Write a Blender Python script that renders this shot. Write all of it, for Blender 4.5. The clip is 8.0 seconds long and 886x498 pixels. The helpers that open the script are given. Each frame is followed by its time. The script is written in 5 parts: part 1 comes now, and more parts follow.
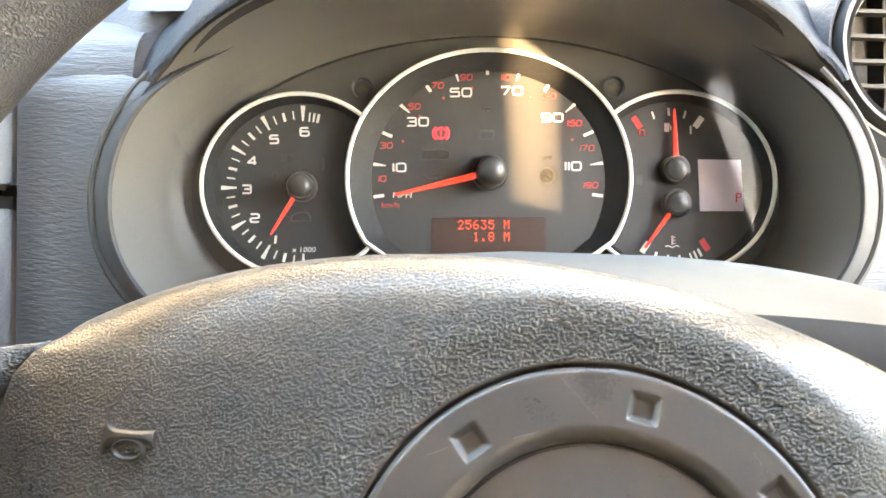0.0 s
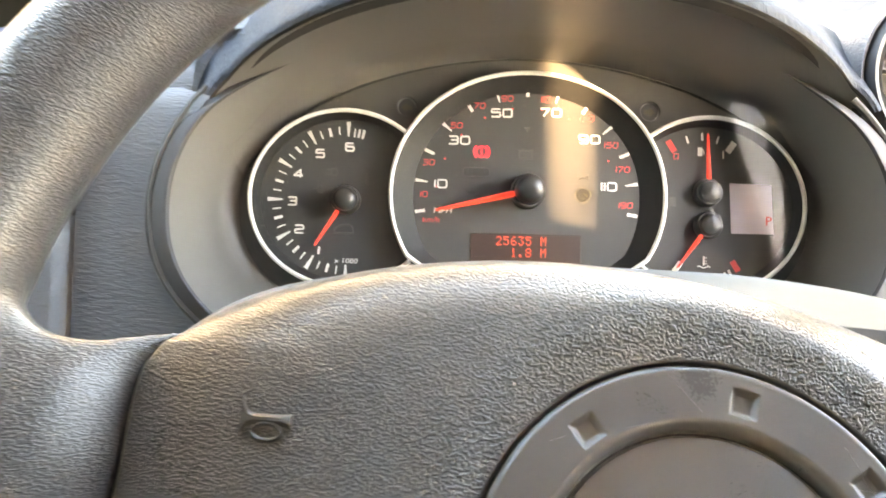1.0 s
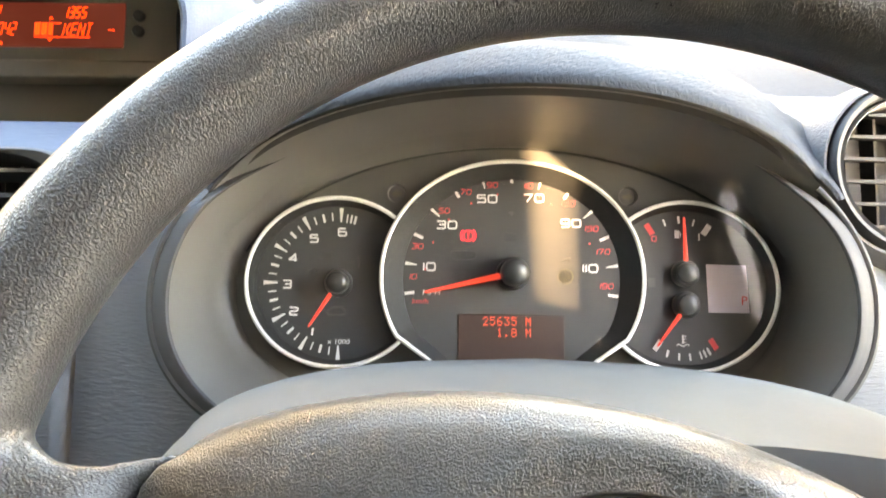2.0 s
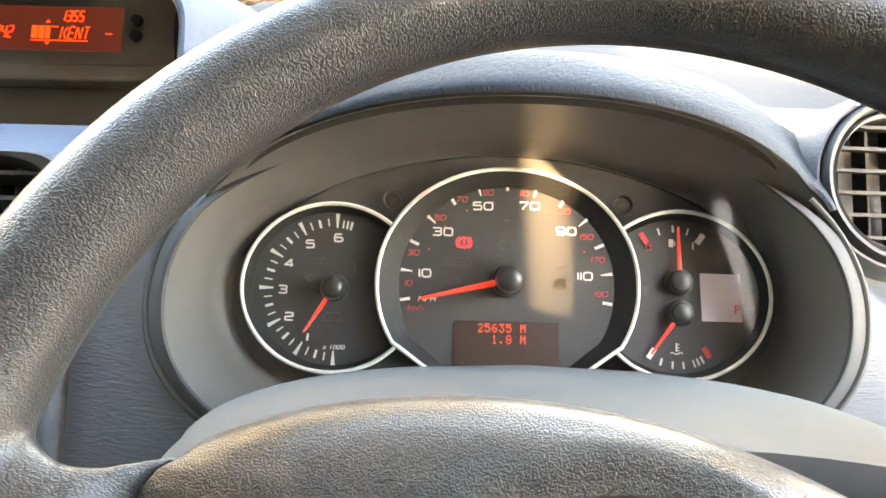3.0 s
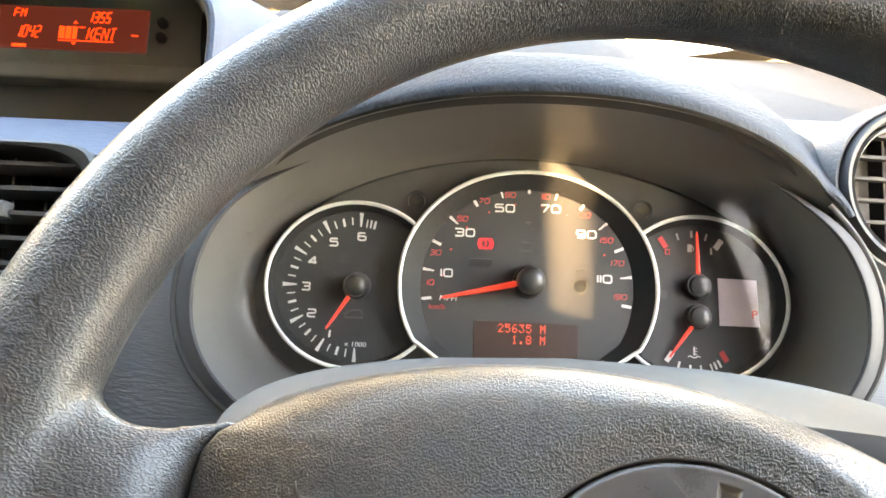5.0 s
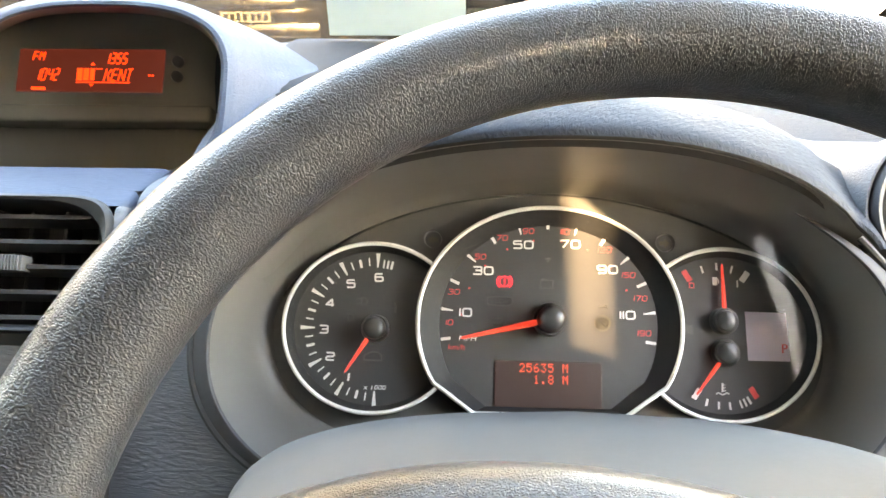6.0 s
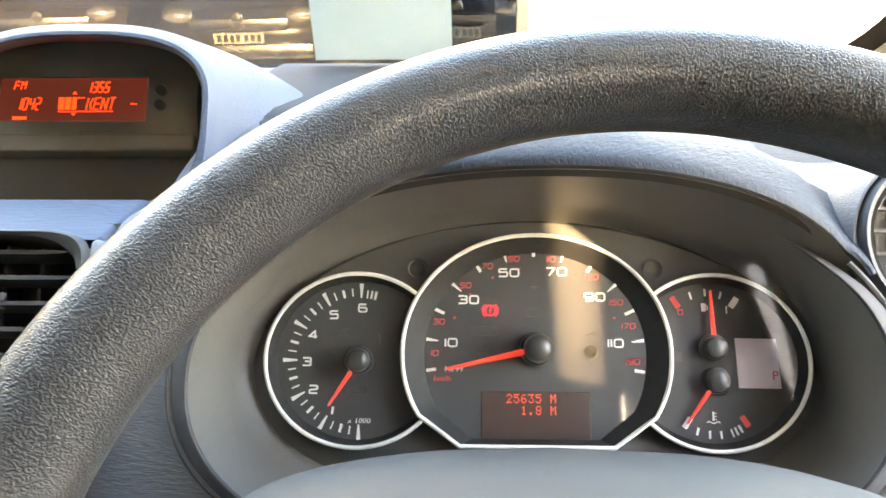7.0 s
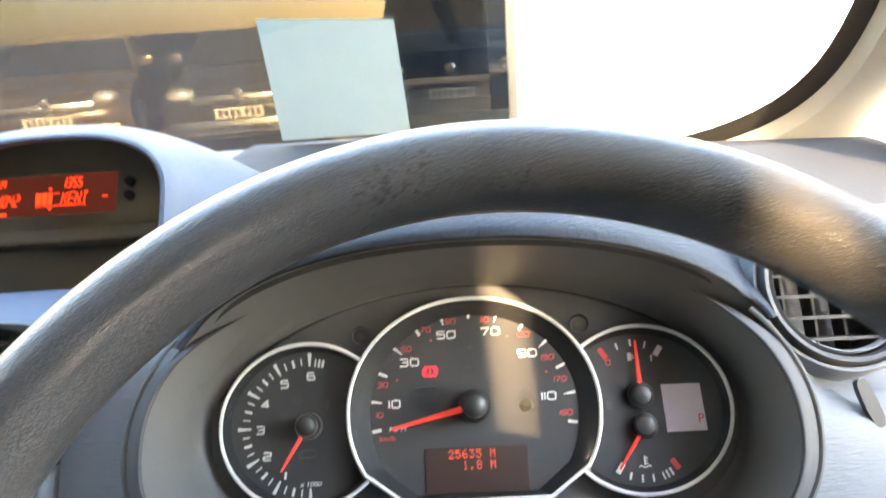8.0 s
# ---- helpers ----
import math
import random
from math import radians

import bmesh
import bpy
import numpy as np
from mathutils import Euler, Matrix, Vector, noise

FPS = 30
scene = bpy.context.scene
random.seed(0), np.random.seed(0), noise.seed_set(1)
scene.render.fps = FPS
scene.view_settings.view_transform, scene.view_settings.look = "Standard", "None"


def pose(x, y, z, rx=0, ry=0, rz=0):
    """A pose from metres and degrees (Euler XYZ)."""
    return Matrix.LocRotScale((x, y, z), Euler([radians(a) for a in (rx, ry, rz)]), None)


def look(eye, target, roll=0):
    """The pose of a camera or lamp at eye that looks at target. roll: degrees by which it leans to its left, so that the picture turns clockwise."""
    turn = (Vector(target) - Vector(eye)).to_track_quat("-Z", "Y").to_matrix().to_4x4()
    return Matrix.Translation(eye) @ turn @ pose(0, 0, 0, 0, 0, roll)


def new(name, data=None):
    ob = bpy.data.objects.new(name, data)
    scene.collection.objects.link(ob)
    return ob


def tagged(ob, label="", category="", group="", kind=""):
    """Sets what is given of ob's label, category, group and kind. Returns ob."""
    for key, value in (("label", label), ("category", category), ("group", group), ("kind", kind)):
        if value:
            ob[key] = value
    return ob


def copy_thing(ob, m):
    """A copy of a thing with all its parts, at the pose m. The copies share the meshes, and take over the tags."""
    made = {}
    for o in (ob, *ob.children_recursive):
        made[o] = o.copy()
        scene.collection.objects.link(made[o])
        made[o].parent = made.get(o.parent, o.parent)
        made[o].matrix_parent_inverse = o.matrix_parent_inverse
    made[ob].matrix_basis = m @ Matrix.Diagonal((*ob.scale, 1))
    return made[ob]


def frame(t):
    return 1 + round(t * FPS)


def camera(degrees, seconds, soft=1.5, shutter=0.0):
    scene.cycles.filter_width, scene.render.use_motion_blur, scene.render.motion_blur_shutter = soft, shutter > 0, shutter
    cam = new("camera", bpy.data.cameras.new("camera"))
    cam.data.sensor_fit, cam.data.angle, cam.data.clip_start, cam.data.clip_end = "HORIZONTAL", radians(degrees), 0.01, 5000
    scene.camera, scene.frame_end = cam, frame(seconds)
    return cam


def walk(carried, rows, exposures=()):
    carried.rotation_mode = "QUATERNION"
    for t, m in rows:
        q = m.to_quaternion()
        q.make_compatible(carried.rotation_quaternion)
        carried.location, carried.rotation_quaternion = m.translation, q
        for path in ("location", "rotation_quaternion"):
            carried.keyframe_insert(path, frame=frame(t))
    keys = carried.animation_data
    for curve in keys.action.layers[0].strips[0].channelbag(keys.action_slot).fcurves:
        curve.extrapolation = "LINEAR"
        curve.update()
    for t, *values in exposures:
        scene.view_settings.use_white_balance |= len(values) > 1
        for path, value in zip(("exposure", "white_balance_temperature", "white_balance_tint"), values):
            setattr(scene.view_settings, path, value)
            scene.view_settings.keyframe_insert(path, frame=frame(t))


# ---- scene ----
cam = camera(62.0, 8.0, 1.5, 0.5)
# a small lens close to its subject: sharp between the wheel and the dials, soft outside
cam.data.dof.use_dof, cam.data.dof.focus_distance, cam.data.dof.aperture_fstop = True, 0.27, 56.0

# the frame of the instrument dials: x along the dash, y into it, z up its leaning face
DIAL = pose(0, 0, 1.15, -32, 0, 0)

# seconds, place in the dials' frame, yaw, pitch, roll
PATH = [
    (0.0, -0.0230, -0.4315, -0.0480, 0.45, 1.01, -0.19),
    (0.3, -0.0279, -0.4304, -0.0504, 0.35, 1.40, 0.23),
    (0.5, -0.0300, -0.4325, -0.0492, 0.27, 1.74, 0.61),
    (1.0, -0.0452, -0.4449, -0.0510, 0.54, 2.44, 1.31),
    (1.2, -0.0507, -0.4524, -0.0497, 0.55, 2.93, 1.74),
    (1.5, -0.0532, -0.4533, -0.0502, 0.61, 3.44, 1.83),
    (1.7, -0.0490, -0.4555, -0.0443, 0.55, 4.26, 1.35),
    (2.0, -0.0372, -0.4654, -0.0312, 0.74, 6.13, 0.90),
    (2.2, -0.0389, -0.4661, -0.0312, 0.24, 6.98, 0.63),
    (3.3, -0.0394, -0.4688, -0.0331, 0.29, 6.66, 1.78),
    (3.5, -0.0381, -0.4696, -0.0428, 0.37, 7.24, 2.09),
    (4.0, -0.0480, -0.4727, -0.0418, 0.43, 7.23, 2.60),
    (4.2, -0.0549, -0.4683, -0.0483, -0.10, 7.81, 2.71),
    (5.3, -0.0531, -0.4753, -0.0398, 0.39, 8.42, 2.17),
    (5.5, -0.0519, -0.4734, -0.0325, 0.71, 8.92, 1.77),
    (5.8, -0.0493, -0.4697, -0.0239, 1.68, 8.71, 1.44),
    (6.0, -0.0493, -0.4681, -0.0220, 2.15, 8.47, 1.28),
    (6.5, -0.0474, -0.4683, -0.0226, 2.15, 9.44, 1.00),
    (6.8, -0.0445, -0.4680, -0.0167, 1.92, 9.85, 0.64),
    (7.0, -0.0422, -0.4621, -0.0134, 1.86, 9.80, 0.50),
    (7.3, -0.0351, -0.4667, -0.0168, 0.91, 10.00, 0.07),
    (7.5, -0.0323, -0.4813, -0.0197, 0.25, 10.40, -0.49),
    (7.8, -0.0192, -0.4914, -0.0167, 0.42, 12.62, -1.86),
    (8.0, 0.0077, -0.4953, -0.0141, 2.59, 14.17, -2.87),
]
walk(cam, [(t, DIAL @ pose(x, y, z, 90 + pitch, 0, yaw) @ pose(0, 0, 0, 0, 0, roll)) for t, x, y, z, yaw, pitch, roll in PATH],
     [(0.0, 6.72, 9700, 15), (1.0, 6.76, 10200, 16), (1.5, 6.72, 10600, 16), (2.2, 6.39, 9500, 14), (3.5, 6.36, 9400, 14), (5.5, 6.31, 9400, 14), (7.0, 6.28, 9000, 13), (7.5, 6.30, 9000, 14), (8.0, 6.09, 7900, 12)])

# ---- sky and sun ----
SUN_FROM = Vector((0.345, -0.95, 0.40)).normalized()
world = bpy.data.worlds.new("sky")
scene.world = world
world.use_nodes = True
wn = world.node_tree.nodes
sky = wn.new("ShaderNodeTexSky")
sky.sky_type = "NISHITA"
sky.sun_disc = False
sky.sun_elevation = math.asin(SUN_FROM.z)
sky.sun_rotation = math.atan2(SUN_FROM.x, SUN_FROM.y)
sky.air_density, sky.dust_density = 1.0, 1.3
wn["Background"].inputs["Strength"].default_value = 0.16
world.node_tree.links.new(sky.outputs[0], wn["Background"].inputs["Color"])
sun_data = bpy.data.lights.new("sun", "SUN")
sun_data.energy, sun_data.angle, sun_data.color = 1.15, radians(1.2), (1.0, 0.77, 0.50)
sun = new("sun", sun_data)
sun.matrix_world = look(SUN_FROM * 40, (0, 0, 1.2))


# ---- materials ----
def material(name, base, rough=0.5, metal=0.0, vary=0.12, blotch=14.0, grain=None, fine=0.03, spec=0.5, wear=0.0):
    """Principled surface with two scales of variation. grain: (kind, cells per metre, depth in metres, stretch)."""
    m = bpy.data.materials.new(name)
    m.use_nodes = True
    n, l = m.node_tree.nodes, m.node_tree.links
    b = n["Principled BSDF"]
    b.inputs["Metallic"].default_value = metal
    b.inputs["Specular IOR Level"].default_value = spec
    co = n.new("ShaderNodeTexCoord")
    big = n.new("ShaderNodeTexNoise")
    big.inputs["Scale"].default_value, big.inputs["Detail"].default_value = blotch, 4
    l.new(co.outputs["Object"], big.inputs["Vector"])
    small = n.new("ShaderNodeTexNoise")
    small.inputs["Scale"].default_value, small.inputs["Detail"].default_value = blotch * 40, 2
    l.new(co.outputs["Object"], small.inputs["Vector"])
    add = n.new("ShaderNodeMath")
    add.operation = "MULTIPLY_ADD"
    l.new(small.outputs[0], add.inputs[0])
    add.inputs[1].default_value = 0.35
    l.new(big.outputs[0], add.inputs[2])
    ramp = n.new("ShaderNodeMapRange")
    ramp.inputs[1].default_value, ramp.inputs[2].default_value = 0.4, 0.95
    l.new(add.outputs[0], ramp.inputs[0])
    mix = n.new("ShaderNodeMix")
    mix.data_type = "RGBA"
    mix.inputs[6].default_value = (*[c * (1 - vary) for c in base], 1)
    mix.inputs[7].default_value = (*[min(1, c * (1 + vary)) for c in base], 1)
    l.new(ramp.outputs[0], mix.inputs[0])
    l.new(mix.outputs[2], b.inputs["Base Color"])
    rr = n.new("ShaderNodeMapRange")
    rr.inputs[3].default_value, rr.inputs[4].default_value = max(0.02, rough - 0.06 - wear), min(1, rough + 0.06)
    l.new(ramp.outputs[0], rr.inputs[0])
    l.new(rr.outputs[0], b.inputs["Roughness"])
    if grain:
        kind, cells, depth, stretch = grain
        mp = n.new("ShaderNodeMapping")
        mp.inputs["Scale"].default_value = stretch
        if kind == "crease":
            mp.vector_type = "TEXTURE"
            mp.inputs["Scale"].default_value = [1 / k for k in stretch]
            mp.inputs["Rotation"].default_value = (0, 0, radians(-38))
        if kind == "rim_leather":
            # along the rim, out from the axle, and through
            xyz, ang, arc_len, rad, ring_co = n.new("ShaderNodeSeparateXYZ"), n.new("ShaderNodeMath"), n.new("ShaderNodeMath"), n.new("ShaderNodeVectorMath"), n.new("ShaderNodeCombineXYZ")
            l.new(co.outputs["Object"], xyz.inputs[0])
            ang.operation, arc_len.operation, rad.operation = "ARCTAN2", "MULTIPLY", "LENGTH"
            l.new(xyz.outputs[0], ang.inputs[0])
            l.new(xyz.outputs[1], ang.inputs[1])
            l.new(ang.outputs[0], arc_len.inputs[0])
            arc_len.inputs[1].default_value = 0.1713
            l.new(co.outputs["Object"], rad.inputs[0])
            l.new(arc_len.outputs[0], ring_co.inputs[0])
            l.new(rad.outputs["Value"], ring_co.inputs[1])
            l.new(xyz.outputs[2], ring_co.inputs[2])
            l.new(ring_co.outputs[0], mp.inputs["Vector"])
        else:
            l.new(co.outputs["Object"], mp.inputs["Vector"])
        bump = n.new("ShaderNodeBump")
        bump.inputs["Strength"].default_value, bump.inputs["Distance"].default_value = 1.0, depth
        if "leather" in kind:
            worm = n.new("ShaderNodeTexNoise")
            worm.inputs["Scale"].default_value, worm.inputs["Detail"].default_value, worm.inputs["Distortion"].default_value = cells, 0.0, 0.2
            l.new(mp.outputs[0], worm.inputs["Vector"])
            sm = n.new("ShaderNodeMapRange")
            sm.interpolation_type = "SMOOTHSTEP"
            sm.inputs[1].default_value, sm.inputs[2].default_value = 0.41, 0.60
            l.new(worm.outputs[0], sm.inputs[0])
            height = sm.outputs[0]
        else:
            g = n.new("ShaderNodeTexNoise")
            g.inputs["Scale"].default_value, g.inputs["Detail"].default_value, g.inputs["Distortion"].default_value = cells, 2.5, 0.6
            l.new(mp.outputs[0], g.inputs["Vector"])
            height = g.outputs[0]
        l.new(height, bump.inputs["Height"])
        l.new(bump.outputs[0], b.inputs["Normal"])
    return m


def glow(name, color, strength):
    m = bpy.data.materials.new(name)
    m.use_nodes = True
    b = m.node_tree.nodes["Principled BSDF"]
    b.inputs["Base Color"].default_value = (*color, 1)
    b.inputs["Roughness"].default_value = 0.5
    b.inputs["Emission Color"].default_value = (*color, 1)
    b.inputs["Emission Strength"].default_value = strength
    return m


def clear_glass(name, tint=(1, 1, 1), rough=0.0, head_on=0.05):
    m = bpy.data.materials.new(name)
    m.use_nodes = True
    n, l = m.node_tree.nodes, m.node_tree.links
    n.remove(n["Principled BSDF"])
    t, g, mx, f = n.new("ShaderNodeBsdfTransparent"), n.new("ShaderNodeBsdfGlossy"), n.new("ShaderNodeMixShader"), n.new("ShaderNodeLayerWeight")
    t.inputs[0].default_value = (*tint, 1)
    g.inputs["Roughness"].default_value = rough
    f.inputs[0].default_value = 0.5
    steep, gloss = n.new("ShaderNodeMath"), n.new("ShaderNodeMath")
    steep.operation, gloss.operation = "POWER", "MULTIPLY_ADD"
    steep.inputs[1].default_value = 5.0
    gloss.inputs[1].default_value, gloss.inputs[2].default_value = 0.9, head_on
    l.new(f.outputs["Facing"], steep.inputs[0])
    l.new(steep.outputs[0], gloss.inputs[0])
    l.new(gloss.outputs[0], mx.inputs[0])
    l.new(t.outputs[0], mx.inputs[1])
    l.new(g.outputs[0], mx.inputs[2])
    l.new(mx.outputs[0], n["Material Output"].inputs[0])
    return m


RIM = material("wheel_foam", (0.031, 0.030, 0.0293), 0.31, grain=("rim_leather", 1500, 0.00013, (1.3, 0.8, 0.8)), vary=0.06)
PAD = material("airbag_cover", (0.058, 0.057, 0.056), 0.31, spec=0.5, grain=("leather", 1900, 0.00027, (1, 1, 1)), vary=0.06)
PADPLAIN = material("airbag_cover_plain", (0.040, 0.039, 0.0385), 0.33, vary=0.06)
LIP = material("visor_lip_plastic", (0.030, 0.028, 0.026), 0.7, spec=0.2, vary=0.12)
SATIN = material("satin_black", (0.050, 0.049, 0.048), 0.45, grain=("noise", 1600, 0.00003, (1, 1, 1)), vary=0.15)
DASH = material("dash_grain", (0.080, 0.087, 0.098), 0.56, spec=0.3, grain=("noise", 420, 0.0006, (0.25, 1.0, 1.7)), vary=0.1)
# upward-facing dash plastics: bases darkened to offset the strong windscreen light
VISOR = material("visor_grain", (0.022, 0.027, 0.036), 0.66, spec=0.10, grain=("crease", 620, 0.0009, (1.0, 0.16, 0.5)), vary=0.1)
DASH_DIMMED = material("dash_grain_dimmed", (0.046, 0.059, 0.085), 0.6, spec=0.15, grain=("noise", 420, 0.0006, (0.25, 1.0, 1.7)), vary=0.1)
DASHTOP_DIMMED = material("dash_upper_dimmed", (0.029, 0.032, 0.037), 0.8, spec=0.06, grain=("noise", 420, 0.0006, (0.25, 1.0, 1.7)), vary=0.1)
COWL = material("cowl_plastic", (0.097, 0.093, 0.087), 0.41, grain=("noise", 1500, 0.00003, (1, 1, 1)), vary=0.12)
BEZEL = material("bezel_plastic", (0.043, 0.043, 0.045), 0.58, spec=0.16, grain=("noise", 1500, 0.00003, (1, 1, 1)), vary=0.08)
SHROUD = material("column_plastic", (0.044, 0.044, 0.0437), 0.62, spec=0.2, grain=("noise", 1300, 0.00004, (1, 1, 1)), vary=0.08)
PLATE = material("cluster_plate", (0.060, 0.058, 0.054), 0.5, grain=("noise", 1800, 0.00002, (1, 1, 1)), vary=0.12)
FACE = material("dial_face", (0.034, 0.034, 0.034), 0.6, vary=0.2)
CHAMFER = material("dial_wall", (0.018, 0.018, 0.0185), 0.6, spec=0.2, vary=0.12)
RING = material("dial_ring", (0.62, 0.61, 0.58), 0.35, metal=0.0, vary=0.02)
CAP = material("needle_cap", (0.03, 0.03, 0.03), 0.32, vary=0.15)
OLIVELAMP = material("olive_lamp", (0.085, 0.078, 0.050), 0.55, vary=0.1)
WHITE = glow("dial_white", (0.62, 0.61, 0.58), 0.0)
REDINK = glow("dial_red", (0.60, 0.05, 0.05), 0.0)
NEEDLE = glow("needle_red", (0.72, 0.055, 0.035), 0.01)
LAMPRED = glow("lamp_red", (1.0, 0.03, 0.05), 0.05)
DIMLAMP = material("unlit_lamp", (0.055, 0.053, 0.05), 0.6)
SEGMENT = glow("display_red", (1.0, 0.05, 0.015), 0.045)
ODOMETER = glow("odometer_red", (0.75, 0.08, 0.04), 0.010)
SCREEN = glow("display_ground", (0.022, 0.011, 0.008), 0.012)
RADIOSCREEN = glow("radio_ground", (0.030, 0.006, 0.004), 0.05)
LCD = material("pale_screen", (0.60, 0.54, 0.62), 0.4, vary=0.05)
VENT = material("vent_plastic", (0.018, 0.018, 0.019), 0.5, spec=0.25, vary=0.12)
SLAT = material("vent_slat", (0.030, 0.030, 0.032), 0.36, vary=0.12)
BLADE = material("round_vent_blade", (0.020, 0.020, 0.021), 0.6, spec=0.2, vary=0.12)
THUMB = material("thumbwheel_grey", (0.075, 0.075, 0.078), 0.45, vary=0.1)
VENTRING = material("vent_ring", (0.16, 0.16, 0.165), 0.42, vary=0.08)
DARK = material("duct_black", (0.020, 0.020, 0.019), 0.7, vary=0.2)
# darker copy of the recess brown: the shade deep in the pod put into colour
POD_SHADED = material("pod_shaded", (0.095, 0.088, 0.072), 0.6, grain=("noise", 900, 0.00005, (1, 1, 1)))
RECESS = material("pod_recess", (0.145, 0.135, 0.110), 0.55, grain=("noise", 900, 0.00005, (1, 1, 1)))
CABIN = material("cab_grey", (0.17, 0.163, 0.152), 0.65, grain=("noise", 500, 0.0001, (1, 1, 1)), vary=0.1)
HEADLINING = material("headlining_fabric", (0.50, 0.47, 0.42), 0.85, grain=("noise", 900, 0.0002, (1, 1, 1)), vary=0.06)
TRIM = material("pillar_trim", (0.12, 0.116, 0.102), 0.7, grain=("noise", 900, 0.0001, (1, 1, 1)), vary=0.06)
RUBBER = material("black_rubber", (0.006, 0.006, 0.006), 0.7, spec=0.06)
CHROME = material("satin_chrome", (0.6, 0.6, 0.6), 0.25, metal=1.0, vary=0.05)
PAPER = material("paper", (0.20, 0.245, 0.25), 0.6, vary=0.05, blotch=30)
GLASS = clear_glass("windscreen_glass", (0.93, 0.97, 0.95))
LENS = clear_glass("cluster_lens", (0.97, 0.97, 0.97), 0.0, 0.006)


# ---- mesh helpers ----
def part(name, bm, mat, parent=None, label="", smooth=True):
    me = bpy.data.meshes.new(name)
    bmesh.ops.recalc_face_normals(bm, faces=bm.faces)
    bm.to_mesh(me)
    bm.free()
    me.materials.append(mat)
    if smooth:
        me.polygons.foreach_set("use_smooth", [True] * len(me.polygons))
        me.set_sharp_from_angle(angle=radians(38))
    ob = new(name, me)
    ob.parent = parent
    return tagged(ob, label)


def thing(name, m, label, category, group="", kind=""):
    ob = new(name)
    ob.matrix_basis = m
    ob.empty_display_size = 0.05
    return tagged(ob, label, category, group, kind)


def loft(rings, closed=True, cap=False):
    """A skin over rows of points, one row after another."""
    bm = bmesh.new()
    rows = [[bm.verts.new(p) for p in ring] for ring in rings]
    n = len(rows[0])
    for a, b in zip(rows, rows[1:]):
        for i in range(n if closed else n - 1):
            j = (i + 1) % n
            bm.faces.new((a[i], a[j], b[j], b[i]))
    if cap:
        bm.faces.new(rows[0][::-1])
        bm.faces.new(rows[-1])
    return bm


def join(target, other):
    me = bpy.data.meshes.new("joined")
    other.to_mesh(me)
    other.free()
    target.from_mesh(me)
    bpy.data.meshes.remove(me)
    return target


def box(x0, x1, y0, y1, z0, z1, bevel=0.0, segments=2):
    bm = bmesh.new()
    bmesh.ops.create_cube(bm, size=1)
    bmesh.ops.transform(bm, matrix=Matrix.LocRotScale(((x0 + x1) / 2, (y0 + y1) / 2, (z0 + z1) / 2), None, (x1 - x0, y1 - y0, z1 - z0)), verts=bm.verts)
    if bevel:
        bmesh.ops.bevel(bm, geom=bm.edges[:], offset=bevel, segments=segments, affect="EDGES", profile=0.5)
    return bm


def moved(bm, m):
    bmesh.ops.transform(bm, matrix=m, verts=bm.verts)
    return bm


def slab(outline, y0, y1):
    """A flat plate of an outline in x and z, from y0 (front) to y1."""
    bm = bmesh.new()
    front = [bm.verts.new((x, y0, z)) for x, z in outline]
    back = [bm.verts.new((x, y1, z)) for x, z in outline]
    n = len(outline)
    bm.faces.new(front)
    bm.faces.new(back[::-1])
    for i in range(n):
        bm.faces.new((front[i], back[i], back[(i + 1) % n], front[(i + 1) % n]))
    return bm


def tube(points, radius, sides=10, closed=False, flat=1.0):
    pts = [Vector(p) for p in points]
    rings, n = [], len(pts)
    side = None
    for i, p in enumerate(pts):
        a = pts[(i - 1) % n] if closed or i else p
        b = pts[(i + 1) % n] if closed or i < n - 1 else p
        d = (b - a).normalized()
        ref = Vector((0, 1, 0)) if abs(d.y) < 0.9 else Vector((1, 0, 0))
        side = d.cross(ref).normalized()
        up = side.cross(d)
        rings.append([p + radius * (math.cos(t) * side + flat * math.sin(t) * up) for t in [2 * math.pi * k / sides for k in range(sides)]])
    if closed:
        rings.append(rings[0])
    bm = loft(rings, True, not closed)
    if closed:
        bmesh.ops.remove_doubles(bm, verts=bm.verts, dist=1e-7)
    return bm


def lathe(profile, steps=64):
    """profile: radius and height pairs, turned round z."""
    rings = []
    for r, h in profile:
        rings.append([(r * math.cos(2 * math.pi * k / steps), r * math.sin(2 * math.pi * k / steps), h) for k in range(steps)])
    bm = loft(rings, True, False)
    bmesh.ops.remove_doubles(bm, verts=bm.verts, dist=1e-7)
    return bm


def superellipse(t, a, b, n):
    c, s = math.cos(t), math.sin(t)
    return a * math.copysign(abs(c) ** (2 / n), c), b * math.copysign(abs(s) ** (2 / n), s)


FACE_OUT = Matrix.Rotation(radians(90), 4, "X")


def writing(text, size, x, z, y, parent, mat, name="numeral", wide=1.0, label="", align="CENTER", slant=0.0, bold=0.0):
    cu = bpy.data.curves.new("text", "FONT")
    cu.body, cu.size, cu.align_x, cu.align_y, cu.extrude, cu.shear, cu.offset = text, size, align, "CENTER", 0.0002, slant, bold
    cu.resolution_u = 3
    tmp = new("text", cu)
    bpy.context.view_layer.update()
    me = bpy.data.meshes.new_from_object(tmp.evaluated_get(bpy.context.evaluated_depsgraph_get()))
    bpy.data.objects.remove(tmp)
    bpy.data.curves.remove(cu)
    me.transform(Matrix.Translation((x, y, z)) @ FACE_OUT @ Matrix.Diagonal((wide, 1, 1, 1)))
    me.materials.clear()
    me.materials.append(mat)
    ob = new(name, me)
    ob.parent = parent
    return tagged(ob, label)


